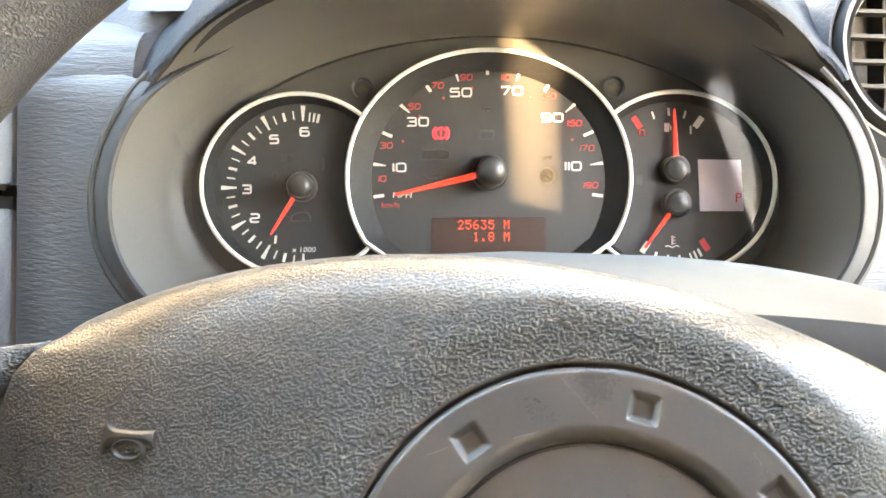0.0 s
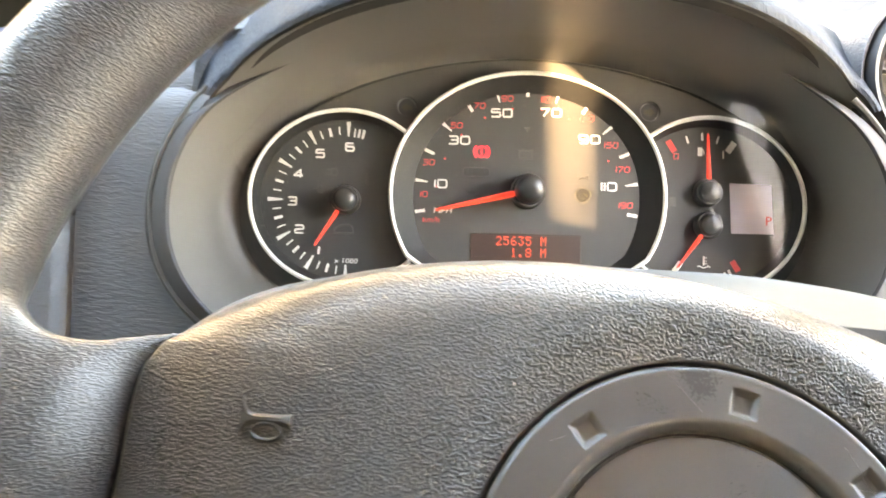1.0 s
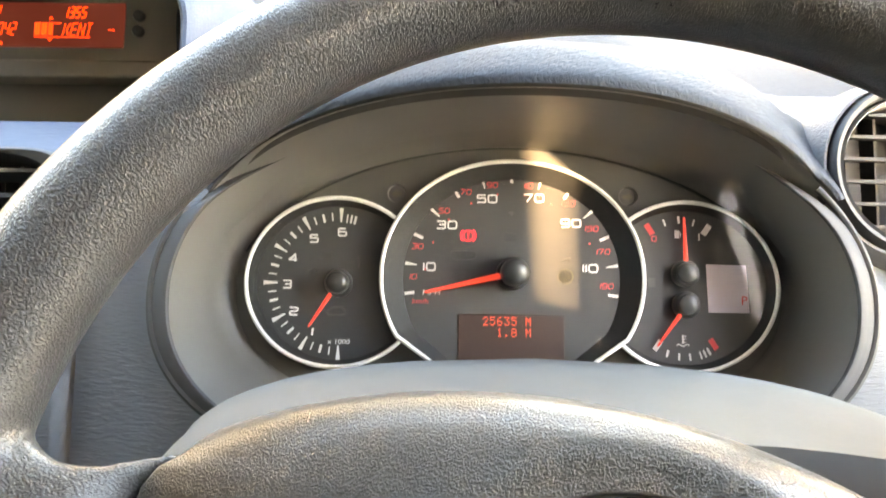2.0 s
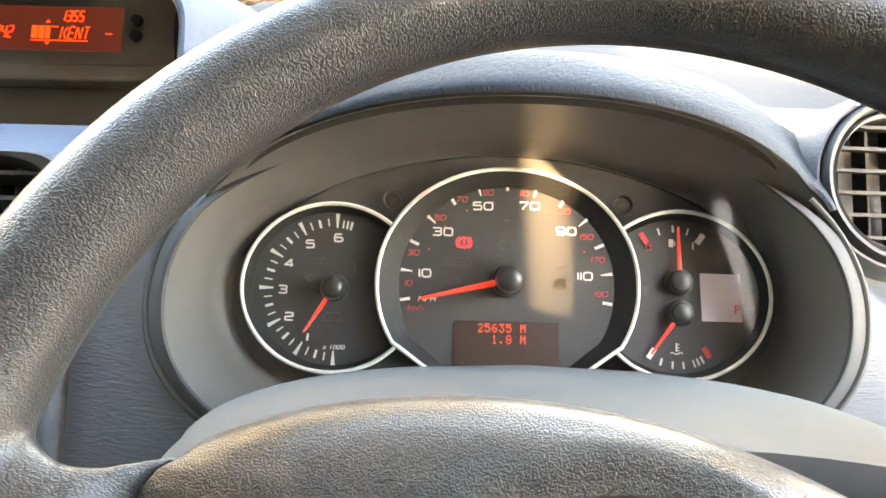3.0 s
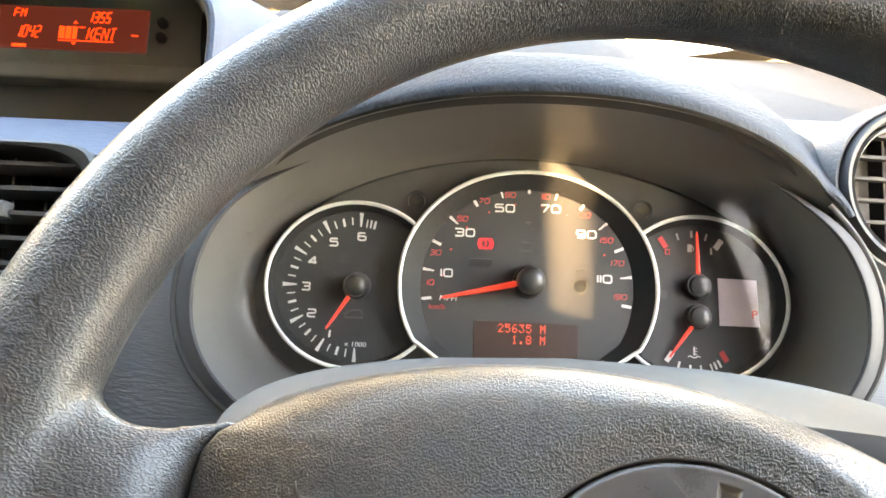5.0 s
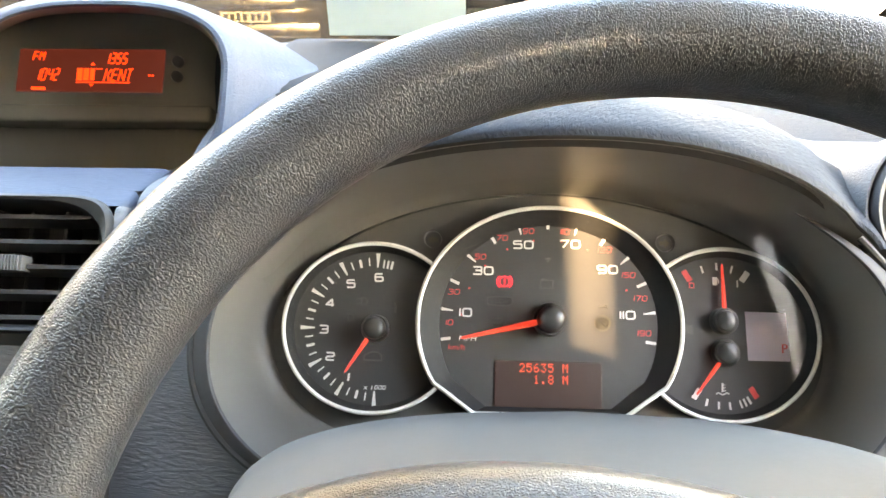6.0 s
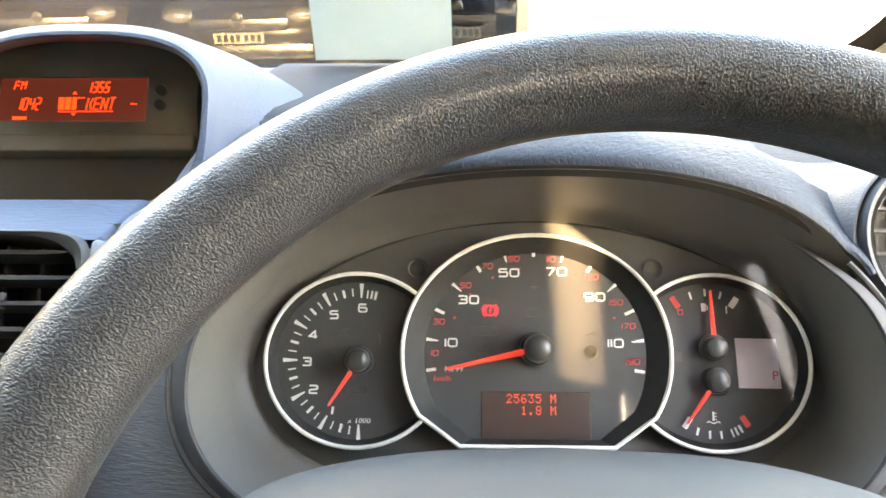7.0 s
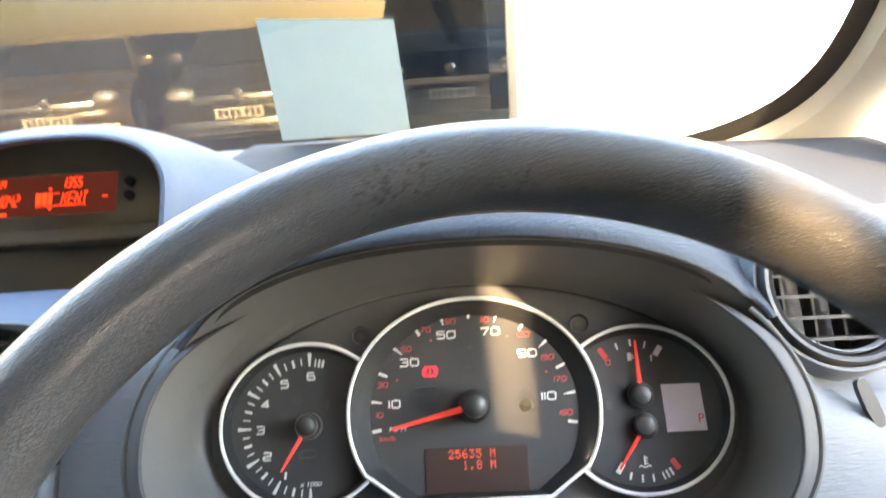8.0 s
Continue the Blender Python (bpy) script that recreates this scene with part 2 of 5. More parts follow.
GLYPHS = {
    "0": [("loop", ((0, 0), (1, 0), (1, 1), (0, 1)), 0.30)],
    "1": [("line", ((0, 0), (0, 1)), 0.0)],
    "2": [("line", ((0, 1), (1, 1), (1, 0.52), (0, 0.46), (0, 0), (1, 0)), 0.22)],
    "3": [("line", ((0, 1), (1, 1), (1, 0.52), (0.25, 0.52)), 0.22), ("line", ((0.25, 0.52), (1, 0.52), (1, 0), (0, 0)), 0.22)],
    "4": [("line", ((0.78, 0), (0.78, 1), (0, 0.26), (1.05, 0.26)), 0.03)],
    "5": [("line", ((1, 1), (0.06, 1), (0, 0.56), (1, 0.60), (1, 0), (0, 0)), 0.20)],
    "6": [("line", ((0.92, 1), (0, 1), (0, 0), (1, 0), (1, 0.56), (0.05, 0.56)), 0.26)],
    "7": [("line", ((0, 1), (1, 1), (0.34, 0)), 0.06)],
    "9": [("line", ((0.08, 0), (1, 0), (1, 1), (0, 1), (0, 0.44), (0.95, 0.44)), 0.26)],
}


def eased(points, radius, closed):
    """A line with its corners rounded."""
    pts, n = [Vector(p) for p in points], len(points)
    if radius <= 0:
        return pts
    out = []
    for i, p in enumerate(pts):
        if not closed and i in (0, n - 1):
            out.append(p)
            continue
        a, b = pts[i - 1] - p, pts[(i + 1) % n] - p
        r = min(radius, a.length * 0.48, b.length * 0.48)
        start, end = p + a.normalized() * r, p + b.normalized() * r
        for k in range(6):
            f = k / 5
            out.append(start.lerp(p, f).lerp(p.lerp(end, f), f))
    return out


def ribbon(points, width, y, closed=False, deep=0.0003):
    """A flat band of even width along a line in x and z."""
    n, rows = len(points), []
    for i, p in enumerate(points):
        a = points[i - 1] if closed or i else p
        b = points[(i + 1) % n] if closed or i < n - 1 else p
        u, v = (p - a), (b - p)
        d = (u.normalized() if u.length else Vector((0, 0))) + (v.normalized() if v.length else Vector((0, 0)))
        d.normalize()
        side = Vector((-d.y, d.x)) * width / 2
        turn_in = u.normalized().dot(d) if u.length else 1.0
        side /= max(0.6, turn_in)
        rows.append([(p.x + side.x, y - deep, p.y + side.y), (p.x - side.x, y - deep, p.y - side.y), (p.x - side.x, y, p.y - side.y), (p.x + side.x, y, p.y + side.y)])
    if closed:
        rows.append(rows[0])
    bm = loft(rows, True, not closed)
    if closed:
        bmesh.ops.remove_doubles(bm, verts=bm.verts, dist=1e-8)
    return bm


def numeral(text, x, z, height, wide, weight, parent, mat, lean=0.0, y=-0.0019, gap=0.30):
    """A number in broad squared figures, centred on x and z."""
    tall, broad = height - weight, wide - weight
    spans = [0.0 if c == "1" else broad for c in text]
    at = -(sum(spans) + (len(text) - 1) * (weight + gap * tall * 0.55)) / 2
    bm = bmesh.new()
    for c, span in zip(text, spans):
        for kind, pts, radius in GLYPHS[c]:
            line = eased([(u * broad, v * tall) for u, v in pts], radius * tall, kind == "loop")
            line = [Vector((x + at + p.x + lean * (p.y - tall / 2), z + p.y - tall / 2)) for p in line]
            join(bm, ribbon(line, weight, y, kind == "loop"))
        at += span + weight + gap * tall * 0.55
    return part("numeral", bm, mat, parent, smooth=False)


DOTS = {"0": "0e11191513110e", "1": "040c040404040e", "2": "0e11010204081f", "3": "1f02040201110e", "5": "1f101e0101110e", "6": "0608101e11110e", "8": "0e11110e11110e", "M": "111b1515111111", ".": "00000000000c0c", " ": "00000000000000"}


def dot_text(text, left, base, cell, pitch, y, parent, mat):
    """A readout of small square dots, five by seven to a figure."""
    bm = bmesh.new()
    for i, c in enumerate(text):
        for r in range(7):
            bits = int(DOTS[c][2 * r:2 * r + 2], 16)
            k = 0
            while k < 5:
                run = k
                while run < 5 and bits >> (4 - run) & 1:
                    run += 1
                if run > k:
                    x0, z0 = left + i * pitch + k * cell[0], base + (6 - r) * cell[1]
                    join(bm, box(x0, x0 + (run - k) * cell[0] - 0.08 * cell[0], y - 0.0003, y, z0, z0 + 0.92 * cell[1]))
                k = max(run, k + 1)
    return part("readout", bm, mat, parent, smooth=False)


SEGMENTS = {"0": "abcdef", "1": "bc", "2": "abged", "3": "abgcd", "4": "fgbc", "5": "afgcd", "F": "aefg", "M": "febchi", "K": "feghk", "E": "adefg", "N": "efbchk", "T": "ajm"}
STROKES = {"a": ((0, 1), (1, 1)), "b": ((1, 1), (1, 0.5)), "c": ((1, 0.5), (1, 0)), "d": ((0, 0), (1, 0)), "e": ((0, 0), (0, 0.5)), "f": ((0, 0.5), (0, 1)), "g": ((0, 0.5), (1, 0.5)),
           "h": ((0, 1), (0.5, 0.5)), "i": ((1, 1), (0.5, 0.5)), "j": ((0.5, 1), (0.5, 0.5)), "k": ((0.5, 0.5), (1, 0)), "m": ((0.5, 0.5), (0.5, 0))}


def segment_text(text, left, base, wide, tall, pitch, y, parent, mat, weight=0.0009, lean=0.18):
    """A readout in slanting lit segments."""
    bm = bmesh.new()
    for i, c in enumerate(text):
        strokes = "fe" + "ik" if c == "K" else SEGMENTS[c]
        for key in strokes:
            (u0, v0), (u1, v1) = STROKES[key]
            ends = [Vector((left + i * pitch + u * wide + lean * v * tall, base + v * tall)) for u, v in ((u0, v0), (u1, v1))]
            join(bm, ribbon([ends[0].lerp(ends[1], 0.05), ends[0].lerp(ends[1], 0.95)], weight, y))
    return part("readout", bm, mat, parent, smooth=False)


def bar(x, z, length, width, angle, y=-0.0006, deep=0.0004, taper=1.0):
    """A flat mark on a dial: centre, size, angle of its length from x in degrees."""
    c, s = math.cos(radians(angle)), math.sin(radians(angle))
    pts = [(-length / 2, -width / 2 * taper), (length / 2, -width / 2), (length / 2, width / 2), (-length / 2, width / 2 * taper)]
    return slab([(x + c * p - s * q, z + s * p + c * q) for p, q in pts], y - deep, y)


# ---- the van round the driver ----
def shell_panel(name, bm, mat, label, category):
    return tagged(part(name, bm, mat), label, category, kind="structure")


# windscreen: a leaning plane; s runs across, h up the slope
SCREEN_FOOT, SCREEN_UP = Vector((-0.37, 0.486, 1.215)), Vector((0, -0.62, 0.785)).normalized()


def on_screen(s, h, out=0.0):
    return SCREEN_FOOT + Vector((s, 0, 0)) + SCREEN_UP * h + Vector((0, SCREEN_UP.z, -SCREEN_UP.y)) * out


def screen_outline(grow, steps=96):
    """Rounded outline of the windscreen in s and h."""
    pts = []
    for k in range(steps):
        x, z = superellipse(2 * math.pi * k / steps, 0.808 + grow, 0.400 + grow, 5.0)
        pts.append((x * (1 - 0.10 * (z + 0.4)), z + 0.378))
    return pts


outline = screen_outline(0)
bm = loft([[on_screen(s, h * f + 0.4 * (1 - f), 0) for s, h in [(s * f, h) for s, h in outline]] for f in (1.0, 0.6, 0.2, 0.02)])
pane = shell_panel("windscreen", bm, GLASS, "large clear raked windscreen of a small van", "windscreen")
pane.visible_shadow = False
bm = loft([[on_screen(s, h, -0.002) for s, h in screen_outline(-0.021)], [on_screen(s, h, -0.002) for s, h in screen_outline(0.02)]])
shell_panel("windscreen_border", bm, RUBBER, "black border round the windscreen glass", "seal")
# pillars and header: trim that runs from the glass edge into the cabin
bm = loft([[on_screen(s, h, -0.004) for s, h in screen_outline(0.004)],
           [on_screen(s, h, -0.02) for s, h in screen_outline(0.012)],
           [on_screen(s, h, -0.035) for s, h in screen_outline(0.05)],
           [on_screen(s, h, -0.03) for s, h in screen_outline(0.16)],
           [on_screen(s, h, 0.02) for s, h in screen_outline(0.30)]])
shell_panel("pillar_trim", bm, TRIM, "pale beige plastic trim of the windscreen pillars", "trim")

# doors with window openings, roof, bulkhead and floor close the cab; openings sized to shape the light
X_RIGHT, X_LEFT, Y_BACK, Z_ROOF = 0.46, -1.20, -1.32, 1.86


def door_wall(x, out, y0, y1, z0, z1, sun_slit=None):
    """Side wall with a window opening and, behind it, an added leaning slit that shapes the sunbeam."""
    bm = bmesh.new()
    for a in (box(x, x + out, Y_BACK, 0.36, 0.25, z0), box(x, x + out, Y_BACK, 0.36, z1, Z_ROOF + 0.05), box(x, x + out, y1, 0.36, z0, z1)):
        join(bm, a)
    if not sun_slit:
        return join(bm, box(x, x + out, Y_BACK, y0, z0, z1))
    low, high, ya, ya_top, yb, yb_top = sun_slit
    join(bm, box(x, x + out, Y_BACK, y0, z0, low))
    join(bm, box(x, x + out, Y_BACK, y0, high, z1))
    for a, b, c, d in ((Y_BACK, Y_BACK, ya_top, ya), (yb, yb_top, y0, y0)):
        join(bm, loft([[(px, a, low), (px, b, high), (px, c, high), (px, d, low)] for px in (x, x + out)], True, True))
    return bm


# the last six numbers cut an invented slit that lets the sun stripe onto the dials
side_wall = door_wall(X_RIGHT, 0.012, -0.33, 0.15, 1.17, 1.82, (1.52, 1.80, -1.263, -1.173, -1.240, -1.065))
door_right = shell_panel("wall_right", side_wall, CABIN, "unseen driver side door with a window and an added sunbeam slit", "door")
part("window_seal", box(X_RIGHT - 0.006, X_RIGHT, -0.355, -0.322, 1.16, 1.83, 0.002, 1), RUBBER, door_right, "black rubber seal")
part("pillar_cover", box(X_RIGHT - 0.014, X_RIGHT, -0.460, -0.358, 1.10, 1.84, 0.005, 2), HEADLINING, door_right, "beige plastic pillar cover")
# unseen; the small opening keeps side light off the right of the cowl
shell_panel("wall_left", door_wall(X_LEFT - 0.06, 0.06, -0.35, 0.05, 1.32, 1.58), CABIN, "unseen passenger side door, its window cut small to limit light", "door")
# ceiling out of view, its pale colour chosen to throw fill light on the dash
shell_panel("ceiling", box(X_LEFT, X_RIGHT, Y_BACK, 0.02, Z_ROOF, Z_ROOF + 0.05), HEADLINING, "unseen fabric headlining, made pale to bounce fill light", "ceiling")
shell_panel("wall_rear", box(X_LEFT, X_RIGHT, Y_BACK - 0.05, Y_BACK, 0.25, Z_ROOF + 0.05), CABIN, "plain bulkhead behind the seats", "bulkhead")
shell_panel("floor", box(X_LEFT, X_RIGHT, Y_BACK, 0.75, 0.25, 0.30), RUBBER, "black rubber cab floor", "floor")
shell_panel("wall_front", box(X_LEFT, X_RIGHT, 0.46, 0.52, 0.25, 1.14), DARK, "firewall below the windscreen", "bulkhead")

# ---- dashboard ----
dashboard = thing("dashboard", Matrix.Identity(4), "blue-grey grained plastic van dashboard under the windscreen", "dashboard")


def profile_sheet(x0, x1, prof, steps, bend=None):
    rows = []
    for i in range(steps + 1):
        x = x0 + (x1 - x0) * i / steps
        rows.append([(x, *(bend(x, y, z) if bend else (y, z))) for y, z in prof])
    return loft(rows, False)


def curve_through(points, per=6):
    """Catmull-Rom through y, z pairs."""
    out = []
    p = [points[0], *points, points[-1]]
    for i in range(1, len(p) - 2):
        for k in range(per):
            t = k / per
            out.append(tuple(0.5 * (2 * p[i][j] + (p[i + 1][j] - p[i - 1][j]) * t + (2 * p[i - 1][j] - 5 * p[i][j] + 4 * p[i + 1][j] - p[i + 2][j]) * t * t
                                    + (3 * p[i][j] - p[i - 1][j] - 3 * p[i + 1][j] + p[i + 2][j]) * t ** 3) for j in (0, 1)))
    out.append(points[-1])
    return out


ROLL = curve_through([(-0.030, 1.195), (-0.012, 1.225), (0.012, 1.245), (0.05, 1.256), (0.10, 1.260)])


def set_back(x):
    """How far the dash edge draws back towards the display pod."""
    f = max(0.0, min(1.0, (-0.172 - x) / 0.06))
    return 0.12 * f * f * (3 - 2 * f)


def right_back(x):
    """How far the dash edge draws back beside the hood on the driver's side."""
    return 0.03 + 0.045 * max(0.0, min(1.0, (0.20 - x) / 0.045)) if x > 0.14 else 0.0


def right_fall(x):
    f = max(0.0, min(1.0, (x - 0.10) / 0.06))
    return 0.024 * f * f * (3 - 2 * f)


part("roll", profile_sheet(-0.195, -0.125, [p for p in ROLL if p[1] > 1.2449], 10), DASH, dashboard)
part("roll", profile_sheet(-0.236, -0.168, ROLL, 14, lambda x, y, z: (y + set_back(x) * min(1.0, (y + 0.04) / 0.09) + 0.040 * max(0.0, (x + 0.190) / 0.022) * max(0.0, min(1.0, (1.250 - z) / 0.03)), z)), DASH, dashboard)
part("roll", profile_sheet(0.165, X_RIGHT, ROLL, 24, lambda x, y, z: (y + right_back(x), z - right_fall(x))), DASH, dashboard)
TOP = curve_through([(0.098, 1.260), (0.2, 1.264), (0.35, 1.268), (0.41, 1.267), (0.452, 1.263)]) + [(0.457, 1.258), (0.458, 1.15)]


def fall(x, y):
    """How far the dash top has sunk towards the pillar on the driver's side."""
    f = max(0.0, min(1.0, (x - 0.09) / 0.17))
    g = max(0.0, min(1.0, (y - 0.098) / 0.22))
    return f * f * (3 - 2 * f) * g * g * (3 - 2 * g)


# tops use darker copies of the dash plastic, so the light doesn't bleach them
part("dash_top", profile_sheet(-0.17, 0.150, curve_through([(0.05, 1.235), (0.075, 1.255), (0.10, 1.2598)]), 4), DASH_DIMMED, dashboard)
part("dash_top", profile_sheet(X_LEFT, -0.262, [(y, z - 0.004) for y, z in TOP if y > 0.27], 6), DASH_DIMMED, dashboard)
part("dash_top", profile_sheet(-0.263, -0.222, [(y, z - 0.004) for y, z in TOP if y > 0.19], 2), DASH_DIMMED, dashboard)


def top_bend(x, y, z):
    back = max(set_back(x), right_back(x))
    drop = right_fall(x) + (0.003 if x > 0.14 else 0.0) + 0.010 * fall(x, y)
    far = max(0.0, min(1.0, (y - 0.30) / 0.15))
    return 0.098 + back + (y - 0.098) * (1 - back / 0.354) + (0.79 * drop + 0.003) * far, z - drop


part("dash_top", profile_sheet(-0.238, X_RIGHT, TOP, 60, top_bend), DASHTOP_DIMMED, dashboard, "blue-grey grained dashboard top")

# the dash top sweeps up into the side of the display pod
rows = []
for y, down in ((0.150, 0.050), (0.156, 0.026), (0.163, 0.013), (0.172, 0.005), (0.185, 0.001), (0.21, 0.0), (0.27, 0.0), (0.34, 0.0), (0.40, 0.0), (0.446, 0.002)):
    row = []
    for k in range(15):
        x = -0.248 + 0.098 * k / 14
        row.append((x, y, 1.2606 + min(0.006, 0.06 * (y - 0.1)) + 0.034 * max(0.0, 1 - max(0.0, y - 0.18) / 0.15) * max(0.0, (-0.178 - x) / 0.07) ** 2.2 - down - (0.006 if k == 14 else 0.0)))
    rows.append(row)
part("pod_fillet", loft(rows, False), DASHTOP_DIMMED, dashboard)


# front outline of the instrument surround, by angle
def front(t, grow=1.0):
    lower = math.sin(t) < 0
    x, z = superellipse(t, 0.1965, 0.100 if lower else 0.130, 2.3 if lower else 2.0)
    return x * grow - 0.005, z * grow - 0.016


def front_y(t):
    """How far the front edge stands before the dials."""
    return -0.066 + 0.022 * max(0.0, math.sin(t)) ** 2


# fascia round the instruments: from the surround out to a square frame, below the hood
rows = []
STEPS = 72
for k in range(STEPS + 1):
    t = radians(152 + (378 - 152) * k / STEPS)
    x, z = front(t, 0.97)
    dx, dz = x + 0.005, z + 0.016
    far = min(0.2415 / max(abs(dx), 1e-6) if dx < 0 else 0.275 / max(abs(dx), 1e-6), (0.22 if dz < 0 else 0.066) / max(abs(dz), 1e-6))
    far = max(far, 1.03)
    row = []
    for j in range(7):
        f = 1 + (far - 1) * (j / 6)
        X, Z = dx * f - 0.005, dz * f - 0.016
        back = 0.045 * max(0.0, min(1.0, (X - 0.175) / 0.05)) * max(0.0, min(1.0, (Z + 0.015) / 0.03))
        row.append(DIAL @ Vector((X, -0.0615 + 0.0095 * (j / 6) + back, Z)))
    rows.append(row)
part("fascia", loft(rows, False), DASH, dashboard, "blue-grey grained panel round the instruments")
# its upper corner rolls back beside the visor
rows = []
for k in range(13):
    x = -0.2462 + 0.060 * k / 12
    rows.append([DIAL @ Vector((x, y, z)) for y, z in curve_through([(-0.0528, 0.042), (-0.0525, 0.050), (-0.0500, 0.060), (-0.0440, 0.071), (-0.030, 0.0815), (-0.006, 0.0930), (0.012, 0.0985), (0.03, 0.103)])])
part("fascia", loft(rows, False), DASH, dashboard, "rounded upper corner of the fascia")
part("panel_gap", moved(box(-0.258, -0.244, -0.036, -0.030, -0.16, 0.075), DIAL), DARK, dashboard, "narrow dark gap beside the centre panel")


# the central panel beside it, a little proud, with rounded edge
def centre_point(x, y, z):
    return DIAL @ Vector((x, y, z))
prof = curve_through([(-0.02, -0.30), (-0.058, -0.20), (-0.060, -0.10), (-0.060, -0.02), (-0.058, 0.05), (-0.050, 0.064), (-0.03, 0.079), (-0.004, 0.0965), (0.004, 0.0980), (0.0100, 0.0940), (0.0120, 0.070)])
EDGE = ((-0.2495, 0.03), (-0.2505, 0.006), (-0.2530, 0.001), (-0.2550, 0.0))


def centre_sheet(columns, lo, hi):
    return loft([[centre_point(x, y + back, z) for y, z in prof if lo <= z <= hi] for x, back in columns], False)


FULL = (*EDGE, (-0.31, 0), (-0.37, 0), (-0.43, 0), (-0.49, 0), (-0.50, 0.03))
part("console_panel", centre_sheet(FULL, 0.062, 0.2), DASH_DIMMED, dashboard, "blue-grey shelf below the radio display")
part("console_panel", centre_sheet(FULL, -0.4, -0.008), DASH, dashboard)
part("console_panel", centre_sheet(EDGE, -0.013, 0.064), DASH, dashboard)
part("console_panel", centre_sheet(((-0.369, 0), (-0.373, 0)), -0.013, 0.064), DASH, dashboard)
part("console_panel", centre_sheet(((-0.487, 0), (-0.49, 0), (-0.50, 0.03)), -0.013, 0.064), DASH, dashboard)
bm = profile_sheet(X_LEFT, -0.498, curve_through([(-0.12, 0.95), (-0.075, 1.10), (-0.03, 1.195), (-0.012, 1.225), (0.012, 1.245), (0.05, 1.256), (0.10, 1.260)]), 6)
part("passenger_panel", bm, DASH, dashboard)
bm = loft([[DIAL @ Vector((x, y, z)) for y, z in ((-0.05, -0.30), (-0.05, -0.1), (-0.05, -0.015), (-0.005, 0.015), (-0.002, 0.066))] for x in (0.262, 0.35, 0.45)], False)
part("driver_panel", bm, DASH, dashboard)
# ---- instrument surround and hood ----
surround = thing("instrument_surround", DIAL, "dark hooded surround of the instrument cluster in the dash", "instrument surround")


def inner(t, grow=1.0):
    lower = math.sin(t) < 0
    x, z = superellipse(t, 0.1710, 0.080 if lower else 0.089, 2.5 if lower else 1.9)
    return x * grow - 0.002, z * grow - 0.005


ANG = [2 * math.pi * k / 160 for k in range(160)]


def horn_end(t):
    """0 along the sides and below, 1 where the side pieces run out under the visor."""
    d = abs((math.degrees(t) + 90) % 360 - 180)
    return max(0.0, min(1.0, (72 - d) / 26))


def lip_in(t):
    return 0.948 - 0.040 * horn_end(t) ** 1.6


def lip_out(t):
    return 1.0 - 0.085 * horn_end(t) ** 1.3


def visor_point(t, half, rise, back, square):
    """A point of the visor, an arch that juts farthest towards the driver at its middle."""
    x, z = superellipse(t, half, rise, square)
    x += 0.001
    return x, -0.058 - 0.067 * max(0.0, 1 - (x / 0.165) ** 2) + back, z + 0.030


def under_visor(t, f):
    """A point of the hollow from the plate of the dials, f = 0, out to the visor's lip, f = 1."""
    (a, b), (c, y, d) = inner(t), visor_point(t, 0.176, 0.0535, 0.002, 2.35)
    g = f ** 0.9 if f else 0.0
    r = 1 + 0.03 * math.sin(math.pi * g)
    return (a + (c - a) * g) * r, y * f ** 1.1 - 0.002 * min(1.0, f / 0.03), (b + (d - b) * g) * r


def beside_dials(t, f):
    """A point of the hollow from the plate out to the rounded side edge; it runs out flush under the visor."""
    (a, b), (c, d) = inner(t), front(t, lip_in(t))
    g = f ** 0.9 if f else 0.0
    r = 1 + 0.022 * math.sin(math.pi * g)
    side = Vector(((a + (c - a) * g) * r, (front_y(t) + 0.003) * f ** 1.6 - 0.002 * min(1.0, f / 0.03), (b + (d - b) * g) * r))
    blend = max(0.0, min(1.0, (horn_end(t) - 0.25) / 0.72))
    blend = blend * blend * (3 - 2 * blend)
    sunk = max(0.0, min(1.0, (46 - abs((math.degrees(t) + 90) % 360 - 180)) / 9))
    return side.lerp(Vector(under_visor(t, f * 0.62)) + Vector((0, 0.0012 * sunk - 0.0003, 0)), blend)


STATIONS = (0.0, 0.03, 0.08, 0.15, 0.23, 0.31, 0.4, 0.5, 0.6, 0.7, 0.8, 0.9, 1.0)
TOPS = [radians(a) for a in range(10, 171, 2)]
part("cowl", loft([[under_visor(t, f) for t in TOPS] for f in STATIONS], False), COWL, surround, "smooth dark brown-black plastic cowl")
SIDE = [radians(a) for a in range(137, 404, 2)]
part("cowl", loft([[beside_dials(t, f) for t in [radians(a) for a in range(121, 420, 2)]] for f in STATIONS], False), COWL, surround, "smooth side of the cowl")
# rounded front edge of the surround, both sides and below, tapering out under the visor
rows = []
for f, dy in ((0.0, 0.0006), (0.04, -0.0010), (0.10, -0.0018), (0.20, -0.0018), (0.40, -0.0010), (0.65, 0.0000), (0.90, 0.0010), (1.0, 0.0016), (1.0, 0.014)):
    row = []
    for t in SIDE:
        x, z = front(t, lip_in(t) + (lip_out(t) - lip_in(t)) * f)
        low = beside_dials(t, 1.0)
        base = front(t, lip_in(t))
        fade = 1 - max(0.0, horn_end(t) - 0.6) / 0.4
        row.append((low.x + (x - base[0]), low.y + dy * fade, low.z + (z - base[1])))
    rows.append(row)
part("bezel", loft(rows, False), BEZEL, surround, "rounded satin grey front edge")
